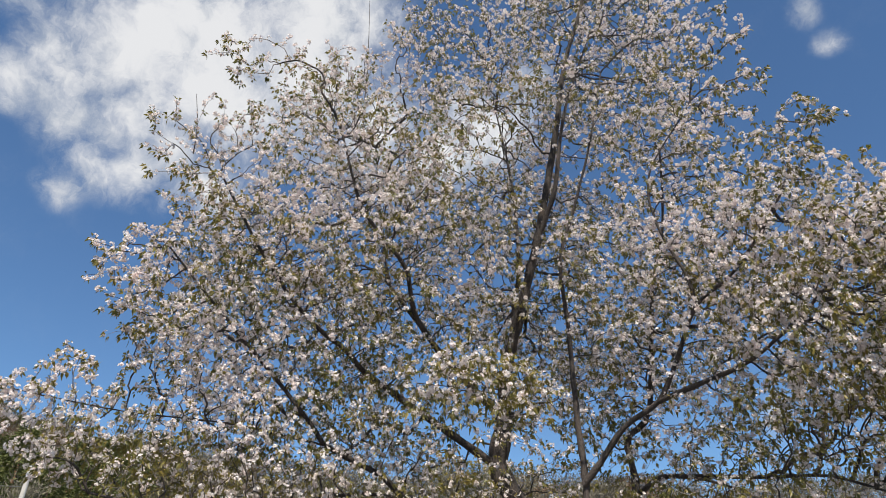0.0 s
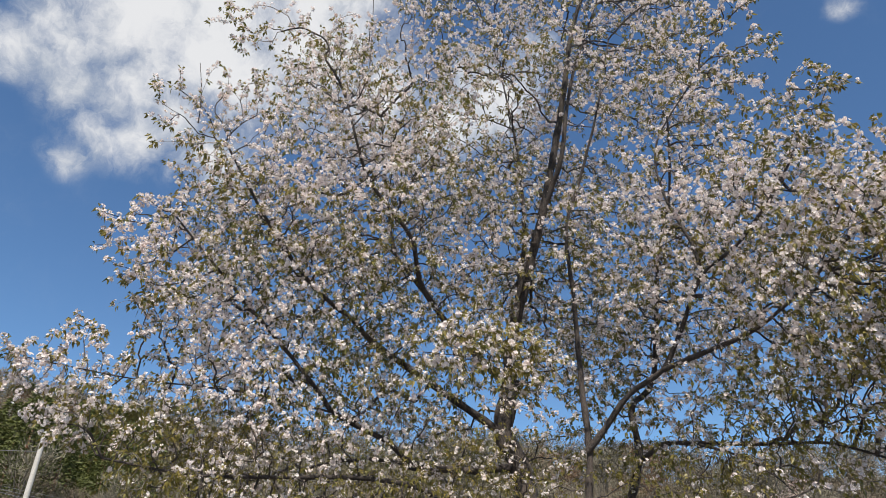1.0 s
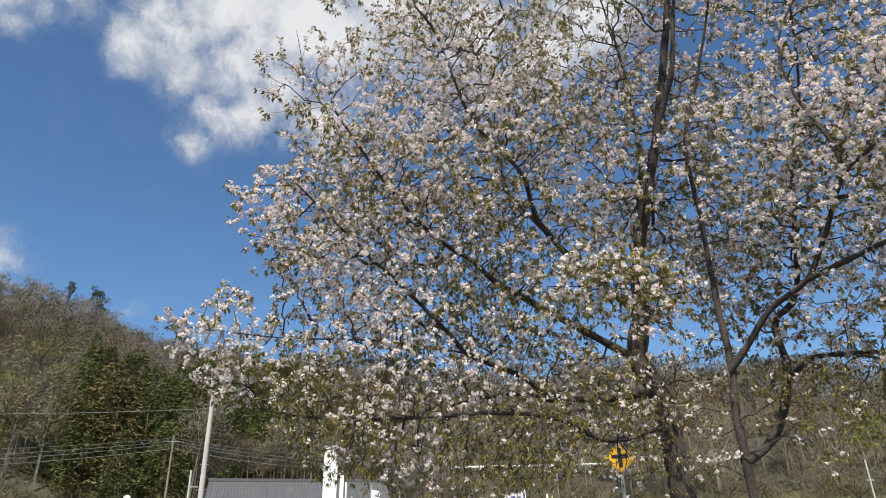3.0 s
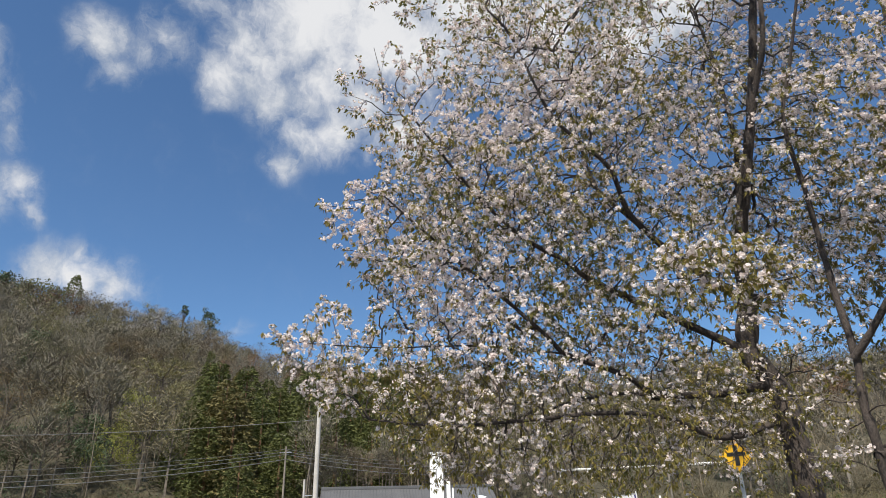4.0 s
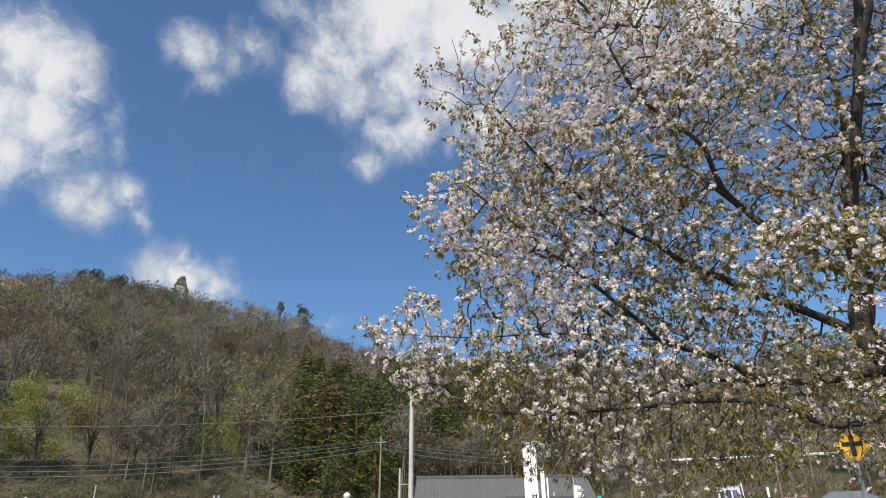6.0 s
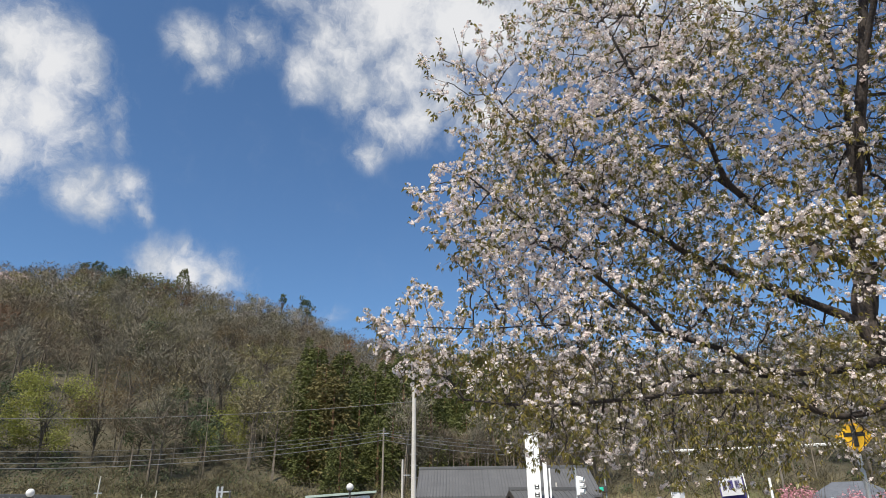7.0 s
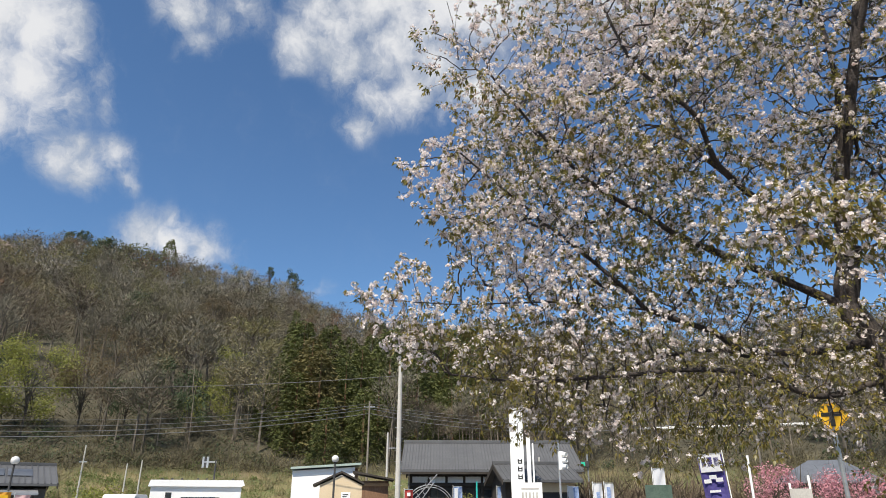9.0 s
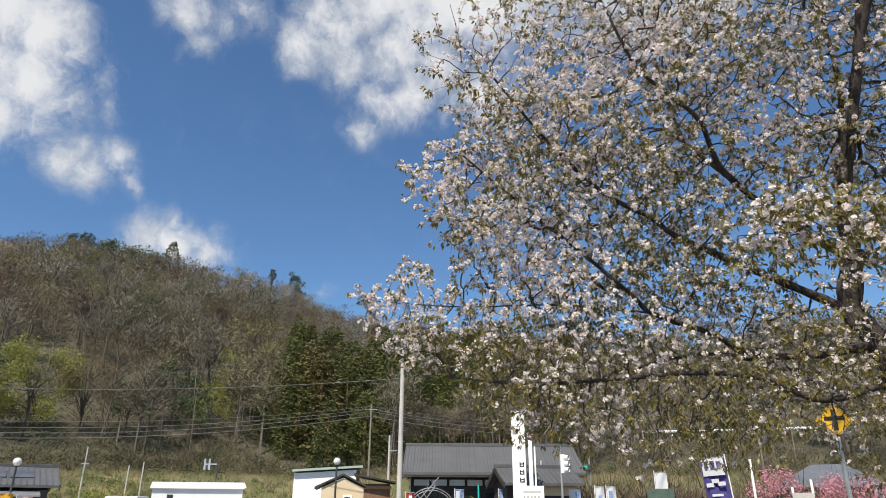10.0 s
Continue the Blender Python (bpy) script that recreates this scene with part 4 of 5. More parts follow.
for a, b in zip(line, line[1:]):
    v, f = tube_arrays([a, (a + b) / 2, b], [0.16, 0.16, 0.16], 6)
    part("beam", mesh_of("beam", v, f, white_paint), None, rail)

# ---- signs and banners ----
sign = pole("warning_sign", "yellow diamond crossroads warning sign on grey pole", "road sign", *polar(-30.2, 16.2), 3.45, 0.045, 0.045, steel)
sign.rotation_euler = (0, 0, radians(-26))
m = Matrix.Translation((0, -0.06, 3.27)) @ Matrix.Rotation(radians(45), 4, "Y")
plate = part("plate", box(-0.255, 0.255, -0.008, 0.008, -0.255, 0.255, 0.004), sign_yellow, sign, "yellow diamond plate")
plate.matrix_local = m
cross = box(-0.045, 0.045, -0.016, -0.010, -0.21, 0.21)
box_into(cross, -0.19, 0.19, -0.0162, -0.0102, -0.01, 0.07)
c = part("cross_mark", cross, sign_black, plate, "black crossroads mark")
c.matrix_local = Matrix.Rotation(radians(-45), 4, "Y")
rim = bmesh.new()
for s in (-1, 1):
    box_into(rim, -0.222, 0.222, -0.0125, -0.0085, s * 0.225 - 0.004, s * 0.225 + 0.004)
    box_into(rim, s * 0.225 - 0.004, s * 0.225 + 0.004, -0.0127, -0.0087, -0.2, 0.2)
part("border", rim, sign_black, plate)

pylon = thing("name_pylon", "tall white name pylon with black lettering bars", "sign", spot(-6.35, 34))
part("slab", box(-0.33, 0.33, -0.12, 0.12, 0, 6.0, 0.02), white_paint, pylon)
part("fin", box(0.47, 0.66, -0.08, 0.10, 0, 4.6, 0.02), white_paint, pylon)
part("fin", box(0.74, 0.82, -0.06, 0.08, 0, 4.3, 0.02), white_paint, pylon)
for k in range(3):
    for dx, dz, ww, hh in ((0.02, 0.0, 0.22, 0.05), (0.02, 0.11, 0.22, 0.05), (0.02, 0.0, 0.05, 0.22), (0.19, 0.0, 0.05, 0.22)):
        part("mark", box(dx, dx + ww, -0.128, -0.121, 2.62 + 0.36 * k + dz, 2.62 + 0.36 * k + dz + hh), sign_black, pylon)
guide = thing("guide_board", "white guide board with unreadable dark rows", "sign", spot(-7.3, 32))
part("panel", box(-0.55, 0.55, -0.02, 0.02, 0.9, 2.42, 0.01), white_paint, guide)
part("post", box(-0.42, -0.36, 0.03, 0.09, 0, 2.3), steel, guide)
part("post", box(0.36, 0.42, 0.03, 0.09, 0, 2.3), steel, guide)
for k in range(5):
    part("row_mark", box(-0.38 + 0.16 * k, -0.30 + 0.16 * k, -0.026, -0.021, 1.2, 2.0), pole_grey, guide)
part("row_mark", box(-0.4, 0.4, -0.027, -0.022, 2.12, 2.19), pole_grey, guide)


def traffic_signal(yaw, r, z, label, lens, flat=False):
    t = pole("traffic_signal", label, "traffic light", *polar(yaw, r), z + 0.8, 0.06, 0.05, steel)
    t.rotation_euler = (0, 0, radians(yaw + (60 if not flat else 0)))
    if flat:
        part("housing", box(-0.55, 0.1, -0.2, -0.05, z - 0.2, z + 0.2, 0.03), dark_metal, t)
        part("lens", box(-0.4, -0.15, -0.22, -0.205, z - 0.12, z + 0.12, 0.005), lens, t, "lit green lens")
        return
    part("housing", box(-0.13, 0.13, -0.22, -0.06, z - 0.42, z + 0.42, 0.03), white_paint, t)
    for k in (-0.27, 0.0, 0.27):
        bm = bmesh.new()
        bmesh.ops.create_cone(bm, cap_ends=False, segments=14, radius1=0.105, radius2=0.105, depth=0.2,
                              matrix=Matrix.Translation((0, -0.32, z + k)) @ Matrix.Rotation(radians(90), 4, "X"))
        part("visor", bm, white_paint, t)


traffic_signal(-9.75, 33, 3.42, "white three-lens traffic signal on a pole", signal_green)
traffic_signal(-12.05, 46, 3.9, "dark traffic signal box with green lens", signal_green, True)


def nobori(yaw, r, top, width, length, mat, label, lean=0.0, stripes=(), tilt=0.0):
    """A tall cloth banner on a pole with a cross bar, the cloth waving a little."""
    t = pole("banner", label, "banner", *polar(yaw, r), top + 0.05, 0.018, 0.014, white_paint, group="banners along the road")
    t.rotation_euler = (0, radians(-tilt), radians(yaw + lean + (180 if tilt else 0)))
    part("crossbar", box(-0.02, width + 0.03, -0.012, 0.012, top - 0.03, top), steel, t)
    nx, nz = 8, 16
    v = [(0.03 + width * i / nx, 0.05 * math.sin(i * 0.9 + k * 0.45) * (0.3 + i / nx), top - 0.04 - length * k / nz) for k in range(nz + 1) for i in range(nx + 1)]
    f = [(k * (nx + 1) + i, k * (nx + 1) + i + 1, (k + 1) * (nx + 1) + i + 1, (k + 1) * (nx + 1) + i) for k in range(nz) for i in range(nx)]
    cloth = part("cloth", mesh_of("cloth", v, f, mat), None, t, smooth=True)
    for a, b, z0, z1, sm in stripes:
        side = 0.08 if tilt else -0.08
        part("mark", box(0.03 + width * a, 0.03 + width * b, side - 0.003, side + 0.003, top - length * z1, top - length * z0, 0.002), sm, cloth)
    return t


nobori(3.0, 36, 2.2, 0.42, 1.7, cloth_red, "dark red cloth banner with pale marks", stripes=((0.3, 0.7, 0.1, 0.2, white_paint), (0.3, 0.7, 0.3, 0.42, white_paint)))
nobori(-1.0, 36, 2.35, 0.45, 1.8, cloth_blue, "blue and white cloth banner", stripes=((0.1, 0.5, 0.05, 0.5, cloth_white),))
nobori(-4.6, 36, 2.35, 0.45, 1.8, cloth_blue, "blue and white cloth banner", stripes=((0.4, 0.9, 0.05, 0.6, cloth_white),))
nobori(-10.3, 34, 2.3, 0.5, 1.8, cloth_blue, "blue and white cloth banner", stripes=((0.0, 0.5, 0.0, 0.6, cloth_white),))
nobori(-12.3, 30, 2.35, 0.36, 1.8, cloth_white, "white cloth banner with blue tint", stripes=((0.3, 0.7, 0.2, 0.5, cloth_blue),))
nobori(-13.2, 30, 2.35, 0.36, 1.8, cloth_white, "white cloth banner with blue tint", stripes=((0.2, 0.6, 0.1, 0.4, cloth_blue),))
nobori(-17.0, 32, 3.0, 0.5, 1.3, cloth_white, "white cloth banner with blue lower edge", stripes=((0.1, 0.8, 0.55, 0.9, cloth_blue),))
nobori(-22.9, 20, 2.86, 0.62, 2.0, cloth_purple, "purple cloth banner with white lettered head on a leaning pole", -4,
       ((0.04, 0.95, 0.02, 0.24, cloth_white), (0.15, 0.35, 0.06, 0.17, cloth_purple), (0.42, 0.62, 0.05, 0.17, cloth_purple), (0.7, 0.86, 0.07, 0.17, cloth_purple),
        (0.12, 0.42, 0.32, 0.37, cloth_white), (0.36, 0.66, 0.28, 0.33, cloth_white), (0.6, 0.9, 0.33, 0.38, cloth_white),
        (0.3, 0.75, 0.47, 0.50, cloth_white), (0.1, 0.45, 0.60, 0.67, cloth_white), (0.35, 0.85, 0.66, 0.74, cloth_white), (0.15, 0.7, 0.78, 0.9, cloth_white)), tilt=-4)
nobori(32.4, 31, 1.95, 0.45, 1.4, cloth_orange, "orange cloth banner with yellow edge", stripes=((0.2, 0.8, 0.1, 0.3, sign_yellow),))
nobori(31.3, 31, 1.85, 0.5, 1.3, cloth_pink, "pale pink cloth banner")
part("rod", box(*[v for v in (-0.04, 0.04)], -0.04, 0.04, 0, 2.55, 0.01), teal_paint,
     thing("teal_post", "bright teal square post before the hall", "post", spot(-2.95, 35)))
board = thing("green_board", "dark green framed notice board", "sign", spot(-17.3, 30))
part("panel", box(-0.5, 0.55, -0.03, 0.03, 0.8, 2.25, 0.01), green_board, board)
part("post", box(-0.5, -0.42, 0.04, 0.1, 0, 2.2), steel, board)
part("post", box(0.45, 0.53, 0.04, 0.1, 0, 2.2), steel, board)
grey_sign = thing("grey_board", "plain grey board on two posts", "sign", spot(-27.3, 22))
part("panel", box(-0.28, 0.28, -0.02, 0.02, 1.1, 1.95, 0.01), pole_grey, grey_sign)
part("post", box(-0.28, -0.22, 0.03, 0.08, 0, 2.1), white_paint, grey_sign)
part("post", box(0.22, 0.28, 0.03, 0.08, 0, 2.3), white_paint, grey_sign)

# arched frame with a slanting ladder before the hall
arch = thing("arched_frame", "white metal arched frame before the hall", "frame", spot(0.9, 37))
k = np.linspace(0, math.pi, 17)
for rad in (1.3, 1.18):
    v, f = tube_arrays(np.stack([np.cos(k) * rad, 0 * k, 1.2 + np.sin(k) * rad * 0.95], -1), np.full(17, 0.022), 6)
    part("hoop", mesh_of("hoop", v, f, steel), None, arch)
for s in (-1.3, 1.3):
    part("leg", box(s - 0.03, s + 0.03, -0.03, 0.03, 0, 1.25), steel, arch)
ladder = thing("ladder", "leaning light metal ladder", "ladder", spot(1.75, 36.6))
for s in (-0.2, 0.2):
    v, f = tube_arrays([(-1.2 + s * 0.6, 0, 0.6 - s), (0, 0, 1.75 - s), (0.85 - s * 0.4, 0, 2.75 - s)], [0.025] * 3, 6)
    part("rail", mesh_of("rail", v, f, steel), None, ladder)
for j in range(8):
    x, z = -0.95 + 0.22 * j, 0.95 + 0.24 * j
    v, f = tube_arrays([(x - 0.12, 0, z + 0.2), (x, 0, z), (x + 0.12, 0, z - 0.2)], [0.016] * 3, 5)
    part("rung", mesh_of("rung", v, f, steel), None, ladder)

# ---- parked vehicles ----


def vehicle(name, label, m, outline, glass, width, paint, wheels):
    t = thing(name, label, "car", m)
    bm = prism(outline, width, "y", -width / 2)
    bmesh.ops.bevel(bm, geom=[e for e in bm.edges], offset=0.07, segments=3, profile=0.6, affect="EDGES")
    part("body", bm, paint, t, smooth=True)
    for side in (-1, 1):
        for quad in glass:
            bm = prism(quad, 0.012, "y", side * (width / 2 + 0.002) - 0.006)
            part("side_window", bm, window_glass, t)
    for x in wheels:
        for side in (-1, 1):
            bm = bmesh.new()
            bmesh.ops.create_cone(bm, cap_ends=True, segments=24, radius1=0.29, radius2=0.29, depth=0.18,
                                  matrix=Matrix.Translation((x, side * (width / 2 - 0.06), 0.29)) @ Matrix.Rotation(radians(90), 4, "X"))
            wh = part("wheel", bm, rubber, t)
            bm = bmesh.new()
            bmesh.ops.create_cone(bm, cap_ends=True, segments=18, radius1=0.17, radius2=0.15, depth=0.03,
                                  matrix=Matrix.Translation((x, side * (width / 2 + 0.04), 0.29)) @ Matrix.Rotation(radians(90), 4, "X"))
            part("rim", bm, steel, wh)
    return t


van = [(-1.7, 0.3), (-1.75, 1.0), (-1.45, 1.85), (-1.2, 1.93), (1.45, 1.93), (1.68, 1.8), (1.72, 0.3)]
vehicle("van", "white van with rounded roof parked in the lot", spot(24.2, 39) @ pose(0, 0, 0, 0, 0, 78), van, [[(-1.25, 1.2), (-1.1, 1.7), (-0.2, 1.7), (-0.2, 1.2)], [(0, 1.2), (0, 1.7), (1.4, 1.7), (1.4, 1.2)]], 1.5, car_white, (-1.1, 1.1))
sedan = [(-1.9, 0.35), (-1.95, 0.8), (-1.0, 1.0), (-0.75, 1.72), (-0.4, 1.79), (1.1, 1.79), (1.55, 1.6), (1.85, 1.05), (1.9, 0.35)]
vehicle("car", "dark car with tall cabin parked in the lot", spot(19.0, 36) @ pose(0, 0, 0, 0, 0, 80), sedan, [[(-0.7, 1.05), (-0.5, 1.6), (0.2, 1.6), (0.2, 1.05)], [(0.3, 1.05), (0.3, 1.6), (1.1, 1.6), (1.4, 1.05)]], 1.6, car_dark, (-1.2, 1.2))
cab = [(-0.2, 0.35), (-0.25, 0.9), (0.0, 1.75), (0.15, 1.83), (1.05, 1.83), (1.12, 0.35)]
truck = vehicle("small_truck", "small white flatbed truck in the lot", spot(33.7, 34), cab, [[(0.2, 1.1), (0.25, 1.6), (0.95, 1.6), (0.95, 1.1)]], 1.4, car_white, (0.3, 2.4))
part("flatbed", box(1.15, 3.2, -0.7, 0.7, 0.6, 1.05, 0.02), car_white, truck)

# pink flowering shrubs
for yaw, r, h, wide, n, seed in ((-25.6, 38, 3.35, 1.5, 2600, 31), (-30.2, 38, 2.95, 1.6, 2600, 32), (-32.6, 39, 2.9, 1.4, 2000, 33)):
    t = leafy_tree("pink_shrub", "tall shrub full of deep pink blossom", pink_bloom, *polar(yaw, r), h, wide, n, 0.055, seed, low=0.2)
    tagged(t, category="shrub", group="pink shrubs")
leafy_tree("wild_cherry", "pale wild cherry below the far hill", pale_bloom, *polar(-54, 120), 9, 4.2, 1400, 0.2, 34)
leafy_tree("spring_tree", "yellow-green tree below the far hill", spring_green, *polar(-49, 88), 6, 3.2, 1400, 0.17, 35)
leafy_tree("garden_bush", "low yellow-green bush before the hall", spring_green, *polar(-1.9, 37), 2.1, 0.7, 500, 0.05, 36)
leafy_tree("garden_bush", "low green bush on the bank's foot", spring_green, *polar(26, 54), 2.6, 1.9, 900, 0.09, 37)

# ---- the cherry tree ----
tree = thing("cherry_tree", "large old cherry tree in white-pink bloom with young leaves", "tree", pose(4.95, 7.0, 0))
BASE = Vector((4.95, 7.0, 0))
nodes_p, nodes_parent, nodes_len, nodes_r = [], [], [], []
pads = []
trng = np.random.default_rng(11)


def smooth_path(pts, step):
    """Catmull-Rom through the points, one vertex each step metres."""
    p = np.asarray(pts, float)
    q = np.vstack([2 * p[0] - p[1], p, 2 * p[-1] - p[-2]])
    out = []
    for i in range(1, len(q) - 2):
        a, b, c, d = q[i - 1], q[i], q[i + 1], q[i + 2]
        for t in np.arange(0, 1, 1 / max(2, int(np.linalg.norm(c - b) / step))):
            out.append(0.5 * (2 * b + (c - a) * t + (2 * a - 5 * b + 4 * c - d) * t * t + (3 * b - a - 3 * c + d) * t**3))
    return np.array(out + [p[-1]])


def lean_out(p):
    """The higher parts of the crown hang out over the lot, towards the light."""
    x, y, z = p[:3]
    e = math.degrees(math.atan2(z - EYE, math.hypot(x, y)))
    t = min(1.0, max(0.0, (e - 14) / 32))
    k = 1 - 0.11 * t * t * (3 - 2 * t)
    return (x * k, y * k, EYE + (z - EYE) * k, *(r * k for r in p[3:]))


def clumps(more):
    """Further foliage clumps of the bough named last."""
    pads.extend(lean_out(p) for p in more)


def bough(name, pts, r0, r1, foliage):
    """A limb through pts that tapers from r0 to r1, and the foliage (x, y, z, radius) that grow on it."""
    p = smooth_path([lean_out(q) for q in pts], 0.10)
    k = np.linspace(0, 1, len(p))
    wob = trng.normal(size=(len(p), 3)) * 0.006
    p = p + 1.8 * np.cumsum(wob, axis=0) * (k * (1 - k))[:, None]
    reach = np.clip((np.degrees(np.arctan2(p[:, 2] - EYE, np.hypot(p[:, 0], p[:, 1]))) - 14) / 32, 0, 1)
    r = (r0 + (r1 - r0) * k**0.8) * (1 - 0.18 * reach)
    if pts[0][2] < 0:
        r = r * (1 + 0.55 * np.exp(-np.clip(p[:, 2], 0, None) / 0.25))
    r = r * (0.68 if pts[0][2] > 0 else 0.85)
    knot = 1 + 0.09 * np.sin(np.arange(len(p)) * 1.7 + trng.uniform(0, 6)) + trng.normal(size=len(p)) * 0.03
    v, f = tube_arrays(p, r * knot, 10 if r0 > 0.06 else 7)
    part("trunk" if pts[0][2] < 0 else "limb", mesh_of("limb", v - np.array(BASE), f, bark), None, tree, smooth=True)
    start = 0 if pts[0][2] < 0 else 0.15
    for i in range(len(p)):
        if k[i] >= start and p[i, 2] > 2.0:
            nodes_p.append(p[i])
            nodes_parent.append(-1)
            nodes_len.append(0.35 * (p[i, 2] + np.hypot(*(p[i, :2] - np.array(BASE)[:2]))) * 0.6)
            nodes_r.append(r[i])
    clumps(foliage)


bough("trunk", [(4.96, 7, -0.05), (4.9, 7.02, 0.5), (4.84, 7.03, 2.54), (4.74, 7.05, 3.24), (4.57, 7.11, 3.64), (4.66, 6.99, 4.32)], 0.19, 0.15,
      [(5.17, 6.62, 3.83, 0.6), (5.04, 6.97, 3.5, 0.5), (4.18, 7.05, 3.8, 0.6), (4.38, 7.05, 1.8, 0.35), (4.41, 7.03, 2.65, 0.5)])
bough("leader", [(4.61, 7.02, 4.25), (4.67, 6.92, 4.95), (4.81, 6.77, 5.68), (5.05, 6.52, 6.94), (5.32, 6.24, 8.54), (5.5, 5.95, 10.15), (5.77, 5.55, 11.64), (6.01, 5.28, 13.51)], 0.13, 0.03,
      [(4.71, 6.47, 11.11, 0.9), (5.59, 5.86, 11.9, 1), (5.26, 6.03, 14, 1.1), (6.2, 5.36, 14.35, 1.1), (4.27, 6.65, 12.83, 0.8), (6.45, 4.74, 12.39, 0.9), (4.66, 6.75, 7.1, 0.9), (4.18, 6.82, 5.78, 0.8), (5.62, 6.77, 5.3, 0.8), (5.45, 7.41, 4.81, 0.7), (4.82, 7.6, 5.27, 0.6)])
bough("twin", [(5.04, 6.53, 6.85), (5.13, 6.4, 7.2), (5.21, 6.2, 7.68), (5.34, 5.96, 9.04), (5.62, 5.41, 10.51)], 0.07, 0.02,
      [(6.11, 5.16, 10.67, 1), (5.49, 6.09, 9.48, 1.1), (5.86, 6.57, 7.6, 0.8), (6.58, 4.01, 10.09, 0.4)])
bough("inner", [(4.69, 6.91, 5.11), (4.94, 7.04, 6.02), (5.12, 7.16, 7.01), (5.1, 7.29, 8.74), (5.04, 7.45, 10.17)], 0.07, 0.02,
      [(3.35, 6.71, 10.6, 0.7), (3.91, 6.75, 9.31, 1), (5.19, 7.59, 5.9, 0.8), (5.67, 6.99, 6.52, 0.8), (5.51, 7.37, 8.82, 0.9)])
bough("front", [(4.61, 7.02, 4.25), (4.05, 7.02, 4.67), (3.63, 7.02, 5.04), (3.28, 6.97, 5.44), (3.09, 6.83, 5.93), (2.7, 6.78, 6.32), (2.37, 6.8, 6.76), (1.99, 6.82, 7.9)], 0.085, 0.02,
      [(0.5, 7.18, 8.87, 0.45), (1.26, 7.19, 9.16, 0.5), (1.91, 7.04, 8.87, 0.75), (1.69, 7, 7.52, 1), (2.85, 6.94, 7.84, 1.1), (2.49, 6.86, 6.2, 1.1), (3.51, 6.74, 6.92, 1.1), (2.92, 6.8, 5.13, 1)])
bough("mate", [(3.63, 7.02, 5.04), (3.42, 7.45, 5.69), (3.2, 7.66, 6.2), (3.1, 7.81, 7.13), (2.94, 7.97, 8.86)], 0.05, 0.018,
      [(2.73, 6.88, 9.75, 0.6)])
bough("left", [(4.57, 7.11, 3.64), (3.67, 7.11, 4.07), (3.23, 7.1, 4.27), (2.66, 7.01, 4.52), (2.42, 6.99, 4.73), (1.85, 6.96, 5.06), (1.25, 6.99, 5.78), (0.6, 6.97, 6.66)], 0.085, 0.02,
      [(-0.21, 7, 7.21, 0.38), (0.19, 7, 6.54, 0.5), (0.59, 7.18, 7.53, 0.6), (0.88, 6.94, 5.98, 0.85), (1.42, 6.96, 5.93, 1), (1.96, 6.93, 4.97, 1), (3.08, 6.73, 4.26, 0.6), (3.49, 7.09, 3.96, 0.6)])
bough("low", [(4.74, 7.05, 3.24), (4.05, 7.13, 3.14), (3.28, 7.08, 3.15), (2.95, 7.01, 3.34), (2.29, 6.93, 3.55), (2.01, 6.91, 3.8), (1.46, 6.95, 4.35), (0.85, 6.95, 4.91), (0.19, 6.9, 5.5)], 0.075, 0.015,
      [(-0.05, 6.9, 5.32, 0.5), (0.44, 6.99, 5.06, 0.8), (0.19, 6.9, 4.55, 0.45), (0.89, 6.94, 4.37, 0.7), (1.06, 6.92, 4.76, 0.9), (2.3, 6.82, 3.96, 0.9), (-0.25, 6.9, 5.34, 0.38), (-0.12, 6.9, 4.89, 0.4), (0.29, 6.89, 4.44, 0.5), (3.01, 6.98, 3.43, 0.7), (3.69, 6.87, 3.27, 0.7), (2.39, 6.79, 3.35, 0.7), (4.35, 6.71, 3.11, 0.6)])
bough("reach", [(2.29, 6.93, 3.55), (1.69, 6.9, 3.6), (1.26, 6.89, 3.63), (0.75, 6.86, 3.61), (0.21, 6.8, 3.58), (-0.22, 6.7, 3.57), (-0.71, 6.56, 3.56)], 0.022, 0.006,
      [(0.31, 6.79, 3.91, 0.5), (-0.31, 6.69, 3.8, 0.26), (-0.61, 6.57, 3.69, 0.2), (-0.88, 6.54, 3.63, 0.1), (-0.48, 6.68, 3.39, 0.38), (-0.36, 6.69, 3.07, 0.3), (-0.04, 6.8, 3.34, 0.5), (0.48, 6.88, 3.26, 0.65), (1.39, 6.86, 3.53, 0.8), (-0.41, 6.64, 3.97, 0.15), (1.37, 6.87, 3.95, 0.8), (0.85, 6.85, 3.7, 0.6), (-0.48, 6.68, 3.39, 0.33), (-0.36, 6.69, 3.07, 0.26)])
clumps([(-0.1, 6.8, 3.39, 0.4), (-0.61, 6.57, 3.68, 0.17), (-0.31, 6.69, 3.8, 0.22), (-0.74, 6.56, 3.58, 0.12), (-0.48, 6.68, 3.39, 0.33), (-0.36, 6.69, 3.07, 0.26), (-0.1, 6.8, 3.39, 0.4), (-0.61, 6.57, 3.68, 0.17), (-0.31, 6.69, 3.8, 0.22), (-0.74, 6.56, 3.58, 0.12)])
